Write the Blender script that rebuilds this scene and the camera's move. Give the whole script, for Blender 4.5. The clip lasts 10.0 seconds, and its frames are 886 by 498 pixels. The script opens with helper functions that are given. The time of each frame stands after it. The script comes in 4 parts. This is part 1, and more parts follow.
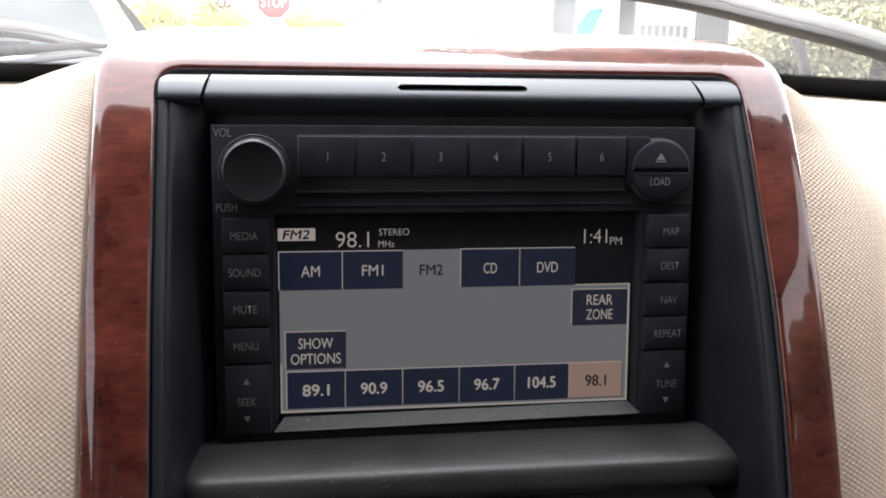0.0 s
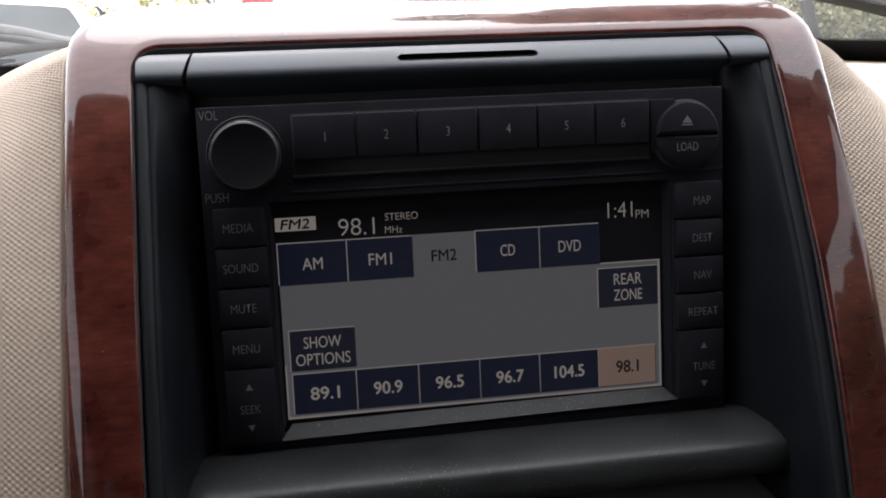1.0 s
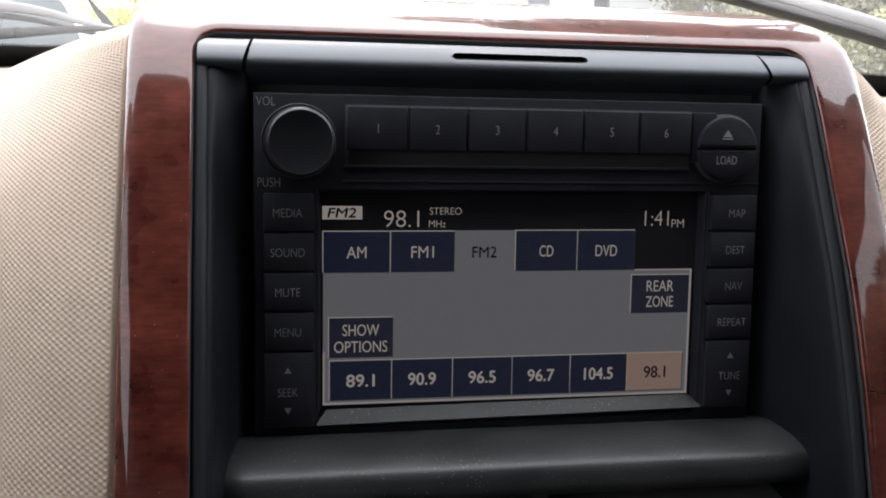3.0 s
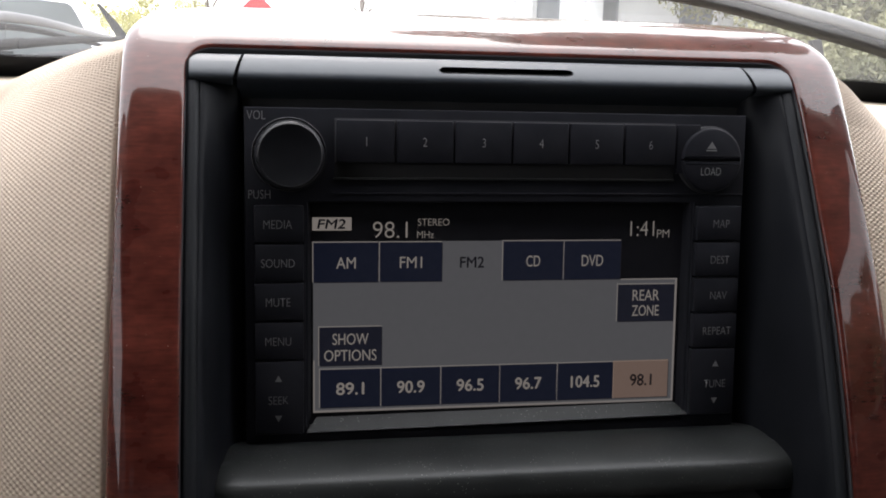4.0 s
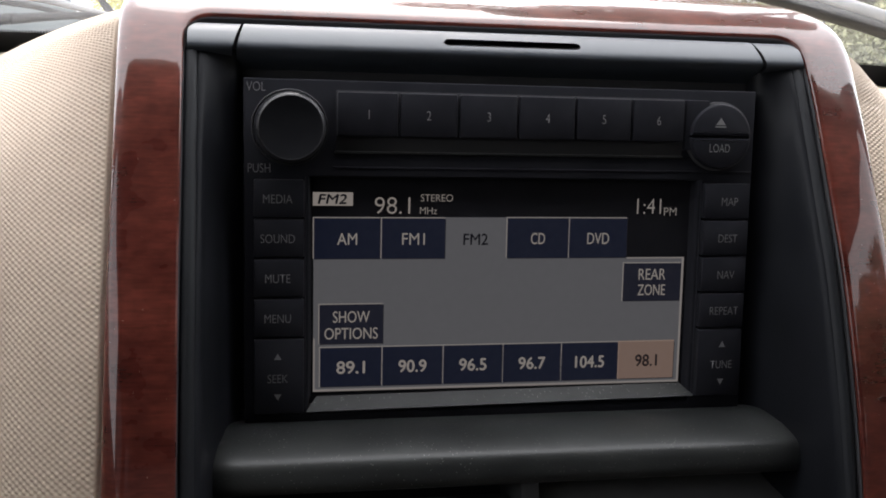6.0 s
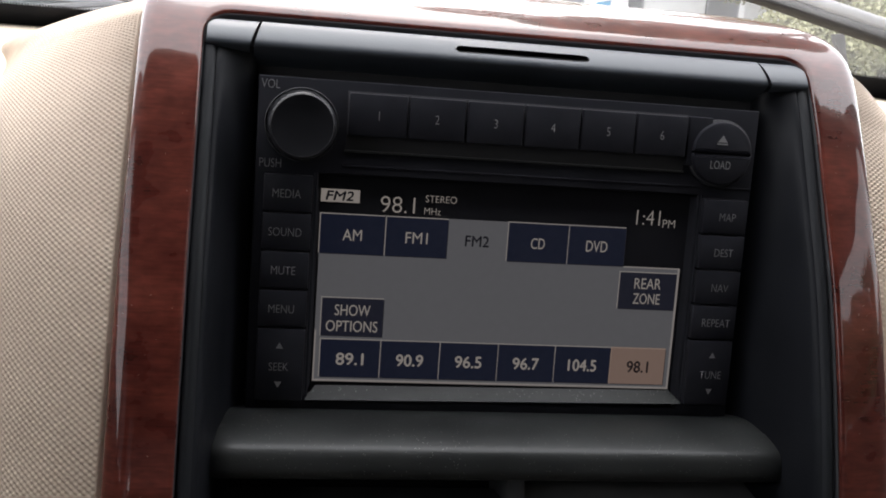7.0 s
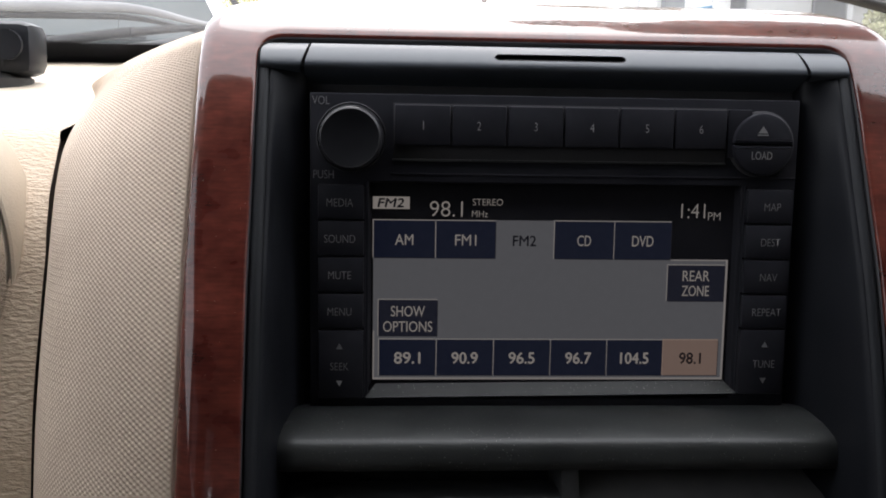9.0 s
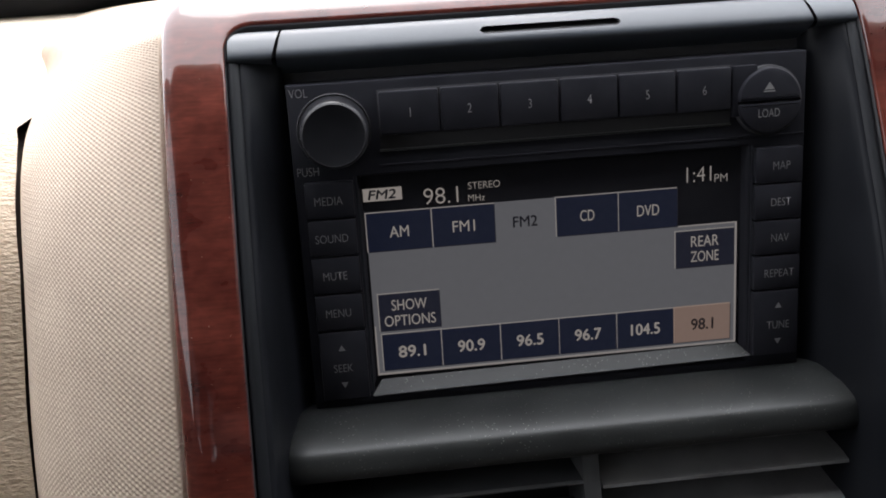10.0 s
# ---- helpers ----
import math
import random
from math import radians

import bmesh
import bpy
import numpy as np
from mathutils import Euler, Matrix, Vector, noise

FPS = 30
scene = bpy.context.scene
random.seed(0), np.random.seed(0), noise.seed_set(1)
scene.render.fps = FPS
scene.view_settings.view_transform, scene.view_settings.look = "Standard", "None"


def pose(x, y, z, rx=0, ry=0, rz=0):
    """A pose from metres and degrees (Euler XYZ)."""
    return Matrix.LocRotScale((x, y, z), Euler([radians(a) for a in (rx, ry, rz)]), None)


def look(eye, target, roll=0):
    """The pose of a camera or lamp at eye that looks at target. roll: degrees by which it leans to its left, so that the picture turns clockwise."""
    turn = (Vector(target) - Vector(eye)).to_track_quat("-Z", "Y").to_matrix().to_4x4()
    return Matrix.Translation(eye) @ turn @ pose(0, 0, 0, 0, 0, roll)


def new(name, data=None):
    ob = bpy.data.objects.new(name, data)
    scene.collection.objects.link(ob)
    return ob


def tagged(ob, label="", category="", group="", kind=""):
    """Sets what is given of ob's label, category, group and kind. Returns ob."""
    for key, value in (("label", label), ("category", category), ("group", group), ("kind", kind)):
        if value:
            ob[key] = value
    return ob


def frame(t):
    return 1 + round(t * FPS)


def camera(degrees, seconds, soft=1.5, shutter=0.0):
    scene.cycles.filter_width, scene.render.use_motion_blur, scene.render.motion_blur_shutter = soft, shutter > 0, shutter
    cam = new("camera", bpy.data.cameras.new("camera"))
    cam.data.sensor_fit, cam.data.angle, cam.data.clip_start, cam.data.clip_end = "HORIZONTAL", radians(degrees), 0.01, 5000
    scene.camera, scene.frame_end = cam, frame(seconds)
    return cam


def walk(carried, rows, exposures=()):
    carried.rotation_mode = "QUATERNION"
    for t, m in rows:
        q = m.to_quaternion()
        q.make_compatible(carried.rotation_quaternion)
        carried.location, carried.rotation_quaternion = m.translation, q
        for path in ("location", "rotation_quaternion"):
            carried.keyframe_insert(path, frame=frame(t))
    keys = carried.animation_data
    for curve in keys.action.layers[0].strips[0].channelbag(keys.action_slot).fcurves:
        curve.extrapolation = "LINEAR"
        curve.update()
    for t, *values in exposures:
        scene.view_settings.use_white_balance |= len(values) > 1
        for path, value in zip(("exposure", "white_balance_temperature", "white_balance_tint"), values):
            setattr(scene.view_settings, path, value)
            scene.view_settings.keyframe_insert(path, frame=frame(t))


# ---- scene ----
DEGREES = 47.35
PATH = [  # seconds, place in the car (metres), yaw, pitch, roll
    (0, -0.0703, -0.3872, 0.0693, -9.28, -7.31, 0.38),
    (0.2, -0.0687, -0.4092, 0.0769, -8.73, -6.76, 0.36),
    (0.5, -0.0638, -0.3971, 0.0786, -7.99, -6.69, -1.79),
    (0.7, -0.0623, -0.3743, 0.0707, -8.33, -7.48, -2.89),
    (1, -0.0709, -0.3552, 0.0601, -9.44, -7.44, -2.59),
    (1.2, -0.0717, -0.3547, 0.0612, -9.42, -7.46, -2.46),
    (1.5, -0.0741, -0.3553, 0.0590, -9.10, -7.56, -1.74),
    (1.7, -0.0772, -0.3531, 0.0571, -9.83, -7.66, -1.23),
    (2, -0.0822, -0.3496, 0.0493, -10.18, -7.85, 0.15),
    (2.2, -0.0911, -0.3485, 0.0516, -11.21, -7.90, 0.37),
    (2.5, -0.0856, -0.3548, 0.0512, -10.25, -7.10, 0.45),
    (2.7, -0.0960, -0.3564, 0.0519, -10.86, -6.74, 0.96),
    (3.8, -0.0940, -0.3656, 0.0596, -10.71, -6.48, 0.73),
    (4, -0.0894, -0.3661, 0.0579, -10.33, -6.44, 0.80),
    (4.5, -0.0839, -0.3679, 0.0607, -9.73, -6.34, 0.57),
    (5, -0.0869, -0.3662, 0.0552, -9.80, -6.32, 0.62),
    (5.5, -0.0911, -0.3612, 0.0543, -10.42, -6.98, 1.06),
    (5.7, -0.0908, -0.3583, 0.0530, -10.60, -7.11, 1.04),
    (6.8, -0.0949, -0.3654, 0.0568, -10.45, -7.17, 2.22),
    (7, -0.0880, -0.3691, 0.0617, -9.78, -8.25, 4.09),
    (7.1, -0.0941, -0.3587, 0.0560, -14.04, -7.54, 5.59),
    (7.2, -0.0554, -0.3734, 0.0648, -10.33, -6.63, 3.29),
    (7.3, -0.0391, -0.3810, 0.0736, -9.81, -5.97, 1.72),
    (7.4, -0.0332, -0.3825, 0.0763, -10.09, -5.74, 1.10),
    (7.5, -0.0337, -0.3888, 0.0758, -8.80, -5.66, 0.74),
    (7.6, -0.0402, -0.3944, 0.0731, -7.65, -5.73, 1.38),
    (7.8, -0.0454, -0.3871, 0.0543, -3.32, -6.79, 1.92),
    (8, -0.0631, -0.3828, 0.0553, -3.32, -7.43, 0.90),
    (8.5, -0.0671, -0.3892, 0.0542, -4.23, -5.87, 1.43),
    (9, -0.0678, -0.3892, 0.0587, -3.58, -7.49, 0.93),
    (9.1, -0.0729, -0.3780, 0.0621, -5.04, -9.63, 0.63),
    (9.2, -0.0839, -0.3669, 0.0542, -7.00, -10.43, 0.17),
    (9.3, -0.0945, -0.3637, 0.0568, -8.02, -11.38, -1.22),
    (9.4, -0.0936, -0.3671, 0.0587, -6.29, -11.45, -3.18),
    (9.5, -0.0951, -0.3636, 0.0763, -4.89, -14.48, -3.57),
    (9.7, -0.0918, -0.3585, 0.0830, -4.24, -15.23, -3.34),
    (9.8, -0.0966, -0.3491, 0.0844, -6.12, -15.05, -2.41),
    (10, -0.0749, -0.3613, 0.0986, -5.07, -14.79, -3.57),
]
EXPOSURES = [(0.0, 0.83, 6380, 17), (0.3, -0.23, 6400, 17), (0.5, -0.23, 6400, 17), (1.0, -0.11, 6300, 17), (2.0, 0.26, 6300, 17), (2.5, 0.45, 6300, 16), (4.5, -0.07, 6400, 16), (5.5, 0.21, 6400, 16), (7.0, 0.15, 6400, 16), (7.3, -0.38, 6750, 15), (7.6, -0.38, 6750, 15), (8.0, 0.03, 6400, 16), (8.5, -0.02, 6350, 16), (9.0, 0.02, 6300, 16), (9.5, 0.47, 6300, 16), (10.0, 0.42, 6300, 16)]
SKY_STRENGTH, SKY_GREY, SCREEN = 0.28, 20.0, 0.53

def car_row(t, x, y, z, yaw, pitch, roll):
    return t, CAR @ pose(x, y, z) @ pose(0, 0, 0, 0, 0, yaw) @ pose(0, 0, 0, 90 + pitch) @ pose(0, 0, 0, 0, 0, roll)


# The car's own frame: x right, y ahead, z up, from the middle of the radio's display. It leans nose-down against the level ground.
CAR = pose(0, 0, 1.15, -4.33, 0, 0)
cam = camera(DEGREES, 10.0, soft=1.8)
walk(cam, [car_row(*row) for row in PATH], EXPOSURES)

# ---- light ----
world = bpy.data.worlds.new("overcast_sky")
scene.world = world
world.use_nodes = True
sky = world.node_tree.nodes.new("ShaderNodeTexSky")
sky.sky_type, sky.sun_disc = "NISHITA", False
sky.sun_elevation, sky.sun_rotation = radians(57), radians(10)
sky.air_density, sky.dust_density, sky.ozone_density = 1.0, 4.0, 1.0
pale = world.node_tree.nodes.new("ShaderNodeMix")
pale.data_type = "RGBA"
pale.inputs[0].default_value = 0.75
pale.inputs[7].default_value = (SKY_GREY * 1.0, SKY_GREY * 1.0, SKY_GREY * 1.0, 1)
world.node_tree.links.new(sky.outputs[0], pale.inputs[6])
world.node_tree.links.new(pale.outputs[2], world.node_tree.nodes["Background"].inputs[0])
world.node_tree.nodes["Background"].inputs[1].default_value = SKY_STRENGTH
sun = new("sun", bpy.data.lights.new("sun", "SUN"))
sun.data.energy, sun.data.angle, sun.data.color = 1.5, radians(40), (1, 0.97, 0.92)
sun.matrix_world = look((2.0, 10.8, 17), (0, 0, 0))


# ---- materials ----
def material(name, low, high, rough=0.5, metal=0.0, scale=60.0, stretch=(1, 1, 1), fine=900.0, bump=0.2, depth=0.0003,
             coat=0.0, rough_spread=0.12, bump_kind="NOISE", fine_stretch=(1, 1, 1), contrast=(0.3, 0.7), specular=0.5, emit=None, power=0.0, detail=4.0):
    """A surface with colour that varies at two scales and fine relief."""
    m = bpy.data.materials.new(name)
    m.use_nodes = True
    t = m.node_tree
    shader = t.nodes["Principled BSDF"]
    where = t.nodes.new("ShaderNodeTexCoord")
    mapping = t.nodes.new("ShaderNodeMapping")
    mapping.inputs["Scale"].default_value = stretch
    t.links.new(where.outputs["Object"], mapping.inputs[0])
    coarse = t.nodes.new("ShaderNodeTexNoise")
    coarse.inputs["Scale"].default_value, coarse.inputs["Detail"].default_value = scale, detail
    t.links.new(mapping.outputs[0], coarse.inputs["Vector"])
    ramp = t.nodes.new("ShaderNodeValToRGB")
    ramp.color_ramp.elements[0].position, ramp.color_ramp.elements[1].position = contrast
    ramp.color_ramp.elements[0].color, ramp.color_ramp.elements[1].color = (*low, 1), (*high, 1)
    t.links.new(coarse.outputs[0], ramp.inputs[0])
    t.links.new(ramp.outputs[0], shader.inputs["Base Color"])
    if bump_kind == "VORONOI":
        small = t.nodes.new("ShaderNodeTexVoronoi")
        small.feature = "DISTANCE_TO_EDGE"
        small.inputs["Scale"].default_value = fine
        warp = t.nodes.new("ShaderNodeTexNoise")
        warp.inputs["Scale"].default_value = fine * 0.7
        add = t.nodes.new("ShaderNodeVectorMath")
        add.operation = "MULTIPLY_ADD"
        add.inputs[1].default_value = (0.35 / fine,) * 3
        t.links.new(warp.outputs["Color"], add.inputs[0])
        t.links.new(where.outputs["Object"], add.inputs[2])
        t.links.new(add.outputs[0], small.inputs["Vector"])
        limit = t.nodes.new("ShaderNodeMapRange")
        limit.inputs[2].default_value = 0.25
        t.links.new(small.outputs[0], limit.inputs[0])
        relief = limit.outputs[0]
    else:
        small = t.nodes.new("ShaderNodeTexNoise")
        small.inputs["Scale"].default_value, small.inputs["Detail"].default_value = fine, 3
        drawn = t.nodes.new("ShaderNodeMapping")
        drawn.inputs["Scale"].default_value = fine_stretch
        t.links.new(where.outputs["Object"], drawn.inputs[0])
        t.links.new(drawn.outputs[0], small.inputs["Vector"])
        relief = small.outputs[0]
    if bump:
        raise_ = t.nodes.new("ShaderNodeBump")
        raise_.inputs["Strength"].default_value, raise_.inputs["Distance"].default_value = bump, depth
        t.links.new(relief, raise_.inputs["Height"])
        t.links.new(raise_.outputs[0], shader.inputs["Normal"])
    spread = t.nodes.new("ShaderNodeMapRange")
    spread.inputs[3].default_value, spread.inputs[4].default_value = max(0.02, rough - rough_spread), min(1, rough + rough_spread)
    t.links.new(coarse.outputs[0], spread.inputs[0])
    t.links.new(spread.outputs[0], shader.inputs["Roughness"])
    shader.inputs["Metallic"].default_value = metal
    shader.inputs["Specular IOR Level"].default_value = specular
    shader.inputs["Coat Weight"].default_value = coat
    shader.inputs["Coat Roughness"].default_value = 0.04
    shader.inputs["Coat IOR"].default_value = 1.55 if coat == 1.0 else 1.5
    if emit:
        shader.inputs["Emission Color"].default_value = (*emit, 1)
        shader.inputs["Emission Strength"].default_value = power
    return m


def specks(m, colour, scale, amount, rough=0.8):
    """Adds scattered dust specks and smears of the given colour to a material."""
    t = m.node_tree
    shader = t.nodes["Principled BSDF"]
    base = shader.inputs["Base Color"].links[0].from_socket
    where = t.nodes.new("ShaderNodeTexCoord")
    dots = t.nodes.new("ShaderNodeTexVoronoi")
    dots.inputs["Scale"].default_value = scale
    t.links.new(where.outputs["Object"], dots.inputs["Vector"])
    patch = t.nodes.new("ShaderNodeTexNoise")
    patch.inputs["Scale"].default_value, patch.inputs["Detail"].default_value = scale * 0.06, 5
    t.links.new(where.outputs["Object"], patch.inputs["Vector"])
    cut = t.nodes.new("ShaderNodeMath")
    cut.operation = "MULTIPLY"
    cut.inputs[1].default_value = amount
    t.links.new(patch.outputs[0], cut.inputs[0])
    small = t.nodes.new("ShaderNodeMath")
    small.operation = "LESS_THAN"
    t.links.new(dots.outputs["Distance"], small.inputs[0])
    t.links.new(cut.outputs[0], small.inputs[1])
    mix = t.nodes.new("ShaderNodeMix")
    mix.data_type = "RGBA"
    mix.inputs[7].default_value = (*colour, 1)
    t.links.new(small.outputs[0], mix.inputs[0])
    t.links.new(base, mix.inputs[6])
    t.links.new(mix.outputs[2], shader.inputs["Base Color"])
    return m


def lit(name, colour, power=1.0, rough=0.35):
    """A patch of the lit display: dark glass that gives off its colour."""
    return material(name, (0.015, 0.015, 0.018), (0.019, 0.019, 0.022), rough=rough, scale=300, bump=0, rough_spread=0.03, specular=0.2, emit=colour, power=power * SCREEN)




def wood_finish(name):
    """Red-brown figured wood under clear lacquer: fine streaks across, soft darker clouds, a few dust specks."""
    m = material(name, (0.046, 0.0098, 0.0074), (0.111, 0.0268, 0.0180), rough=0.3, scale=55, stretch=(0.75, 0.8, 1.0), bump=0.0, coat=1.0, contrast=(0.30, 0.70), specular=0.1, detail=4)
    t = m.node_tree
    shader = t.nodes["Principled BSDF"]
    for scale, stretch, low, high in ((900, (0.10, 0.5, 1.0), 0.84, 1.16), (300, (0.50, 0.7, 1.0), 0.80, 1.20)):
        base = shader.inputs["Base Color"].links[0].from_socket
        where, along, streak, tone, mix = (t.nodes.new("ShaderNode" + n) for n in ("TexCoord", "Mapping", "TexNoise", "MapRange", "Mix"))
        along.inputs["Scale"].default_value = stretch
        streak.inputs["Scale"].default_value, streak.inputs["Detail"].default_value, streak.inputs["Distortion"].default_value = scale, 3, 0.4
        tone.inputs[1].default_value, tone.inputs[2].default_value, tone.inputs[3].default_value, tone.inputs[4].default_value = 0.3, 0.7, low, high
        mix.data_type, mix.blend_type = "RGBA", "MULTIPLY"
        mix.inputs[0].default_value = 1.0
        t.links.new(where.outputs["Object"], along.inputs[0])
        t.links.new(along.outputs[0], streak.inputs["Vector"])
        t.links.new(streak.outputs[0], tone.inputs[0])
        t.links.new(base, mix.inputs[6])
        t.links.new(tone.outputs[0], mix.inputs[7])
        t.links.new(mix.outputs[2], shader.inputs["Base Color"])
    return specks(m, (0.5, 0.42, 0.36), 420, 0.07)


WOOD = wood_finish("lacquered_burl_wood")
WEAVE = material("woven_beige_vinyl", (0.5141, 0.4095, 0.3149), (0.6079, 0.4941, 0.3877), rough=0.62, scale=30, fine=1500, bump=0.15, depth=0.0003)
LEATHER = material("grained_tan_vinyl", (0.47, 0.365, 0.255), (0.56, 0.45, 0.33), rough=0.5, scale=22, fine=700, fine_stretch=(0.40, 0.8, 1.0), bump=1.0, depth=0.0012)
# Paler than LEATHER: the strong daylight on the dash top is in its colour.
DASH_TOP = material("daylit_beige_dash_vinyl", (0.53, 0.455, 0.355), (0.61, 0.53, 0.42), rough=0.55, scale=14, fine=900, fine_stretch=(0.45, 0.8, 1.0), bump=0.4, depth=0.0006)
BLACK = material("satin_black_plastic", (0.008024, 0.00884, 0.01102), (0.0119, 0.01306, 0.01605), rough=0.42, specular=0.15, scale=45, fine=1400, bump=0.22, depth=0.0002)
# Paler than BLACK and FLANGE: the sky's sheen on the lid is in its colour.
CAP = material("sky_sheen_black_paint", (0.0429, 0.05056, 0.06127), (0.06433, 0.07507, 0.08892), rough=0.42, specular=0.85, scale=28, fine=1700, bump=0.12, depth=0.0002)
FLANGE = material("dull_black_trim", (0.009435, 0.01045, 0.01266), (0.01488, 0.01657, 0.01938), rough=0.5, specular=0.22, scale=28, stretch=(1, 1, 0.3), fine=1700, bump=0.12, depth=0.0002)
# The thumb tab's paler grey holds the light that falls on it.
TAB_GREY = material("lit_grey_tab_plastic", (0.075, 0.074, 0.068), (0.12, 0.118, 0.108), rough=0.55, specular=0.3, scale=60, fine=1300, bump=0.25, depth=0.0003)
specks(CAP, (0.2, 0.2, 0.19), 700, 0.05)
FACE = material("radio_black_plastic", (0.01553, 0.01596, 0.02016), (0.021, 0.02159, 0.02671), rough=0.5, specular=0.10, scale=60, fine=1800, bump=0.15, depth=0.00015)
KEY = material("radio_key_plastic", (0.01815, 0.01865, 0.02352), (0.02475, 0.02541, 0.03135), rough=0.45, specular=0.14, scale=90, fine=1800, bump=0.12, depth=0.00015)
specks(KEY, (0.16, 0.16, 0.16), 800, 0.035)
KNOB = material("knob_rubber_plastic", (0.0091, 0.0097, 0.0117), (0.0156, 0.0163, 0.0189), rough=0.42, specular=0.16, scale=70, fine=1500, bump=0.15, depth=0.0002)
DUSTY = material("dusty_grey_black_plastic", (0.01185, 0.01298, 0.01332), (0.03161, 0.03387, 0.0333), rough=0.36, specular=0.4, scale=38, stretch=(0.6, 1, 1), fine=1300, bump=0.25, depth=0.0003, detail=7)
specks(DUSTY, (0.20, 0.195, 0.18), 700, 0.19)
SLAT = material("vent_black_plastic", (0.06279, 0.06472, 0.06762), (0.1014, 0.1043, 0.1082), rough=0.48, specular=0.3, scale=50, fine=1300, bump=0.2, depth=0.0003)
# Near-black for openings and grooves: their shade is put into the colour.
VOID = material("cavity_shade", (0.03218, 0.03218, 0.03596), (0.04542, 0.04542, 0.04922), rough=0.85, scale=40, bump=0)
# Brown that stands for the shade in the gaps beside the pads.
SEAM_SHADE = material("brown_gap_shade", (0.03, 0.02, 0.014), (0.05, 0.034, 0.024), rough=0.8, scale=60, bump=0)
CHROME = material("polished_chrome", (0.72, 0.72, 0.73), (0.82, 0.82, 0.83), rough=0.08, metal=1.0, scale=20, bump=0, rough_spread=0.04)
RIM = material("knob_highlight_plastic", (0.02, 0.02, 0.022), (0.03, 0.03, 0.033), rough=0.3, specular=0.25, scale=90, bump=0)
INK = material("printed_grey_ink", (0.2208, 0.2208, 0.2208), (0.2898, 0.2898, 0.2898), rough=0.6, scale=200, bump=0)
FAINT = material("faded_grey_ink", (0.1575, 0.1575, 0.162), (0.216, 0.216, 0.2205), rough=0.6, scale=300, bump=0)
GLASS_BLACK = material("display_glass", (0.014, 0.014, 0.0175), (0.018, 0.018, 0.022), rough=0.35, scale=80, bump=0, rough_spread=0.05, specular=0.2)
L_PANEL = lit("display_grey", (0.115, 0.116, 0.117))
L_TAB = lit("display_navy", (0.0050, 0.0075, 0.0190))
L_TEXT = lit("display_white", (0.295, 0.268, 0.232))
L_DIM = lit("display_dim_white", (0.27, 0.25, 0.22))
L_EDGE = lit("display_pale_edge", (0.27, 0.25, 0.225))
L_SELECT_EDGE = lit("display_pale_buff", (0.30, 0.22, 0.17))
L_SHADE = lit("display_key_shade", (0.020, 0.019, 0.022))
L_SELECT = lit("display_buff", (0.215, 0.150, 0.115))
L_DARK = lit("display_black_text", (0.002, 0.002, 0.004))
L_DARK_SELECT = lit("display_brown_text", (0.016, 0.010, 0.009))
L_BOX = lit("display_black_box", (0.009, 0.010, 0.018))
RUBBER = material("black_rubber", (0.012, 0.012, 0.012), (0.022, 0.022, 0.022), rough=0.6, scale=40, fine=500, bump=0.2, depth=0.001)
COWL_GREY = material("weathered_cowl_plastic", (0.021, 0.021, 0.0217), (0.0525, 0.0525, 0.0518), rough=0.6, scale=30, fine=400, bump=0.3, depth=0.001)
ARM_GREY = material("wiper_arm_grey", (0.1496, 0.1496, 0.154), (0.22, 0.22, 0.22), rough=0.5, metal=0.0, scale=25, bump=0.1, depth=0.0005)
# Dust grey, made paler than SLAT for light on the upturned slats.
LOUVRE = material("lit_dusty_louvre_plastic", (0.1152, 0.1161, 0.1172), (0.1781, 0.1781, 0.1759), rough=0.5, scale=50, fine=1300, bump=0.2, depth=0.0003, specular=0.3)
HEADLINER = material("beige_headliner", (0.216, 0.192, 0.156), (0.252, 0.228, 0.186), rough=0.9, scale=10, fine=700, bump=0.3, depth=0.001)
CABIN_DARK = material("dark_cabin_trim", (0.05, 0.045, 0.04), (0.09, 0.08, 0.07), rough=0.8, scale=6, fine=300, bump=0.3, depth=0.001)
ASPHALT = material("asphalt", (0.045, 0.045, 0.047), (0.085, 0.085, 0.085), rough=0.9, scale=0.6, fine=60, bump=0.5, depth=0.01)
WHITE_PAINT = material("white_car_paint", (0.74, 0.74, 0.74), (0.80, 0.80, 0.80), rough=0.25, scale=2, bump=0, coat=0.6)
# Dark glass greyed in its base colour to stand for reflected sky.
CAR_GLASS = material("sky_grey_car_glass", (0.06, 0.068, 0.068), (0.10, 0.11, 0.11), rough=0.12, scale=2, bump=0, rough_spread=0.05, specular=0.2)
SHOP_GLASS = material("shop_window_glass", (0.16, 0.175, 0.185), (0.24, 0.255, 0.265), rough=0.2, scale=0.6, bump=0, specular=0.6)
SIDING = material("white_siding", (0.66, 0.66, 0.66), (0.76, 0.76, 0.75), rough=0.7, scale=0.8, fine=12, bump=0.2, depth=0.01)
GREY_WALL = material("grey_wall", (0.20, 0.22, 0.24), (0.28, 0.30, 0.31), rough=0.7, scale=0.7, fine=15, bump=0.2, depth=0.01)
# Far windows, coloured pale to stand for overexposed daylight.
PALE_WALL = material("washed_out_window", (0.45, 0.46, 0.47), (0.54, 0.55, 0.56), rough=0.5, scale=0.7, bump=0)
BLUE = material("blue_banner_print", (0.06, 0.25, 0.42), (0.09, 0.31, 0.5), rough=0.6, scale=1.5, bump=0)
RED_SIGN = material("red_sign_sheeting", (0.42, 0.03, 0.035), (0.5, 0.05, 0.05), rough=0.4, scale=3, bump=0)
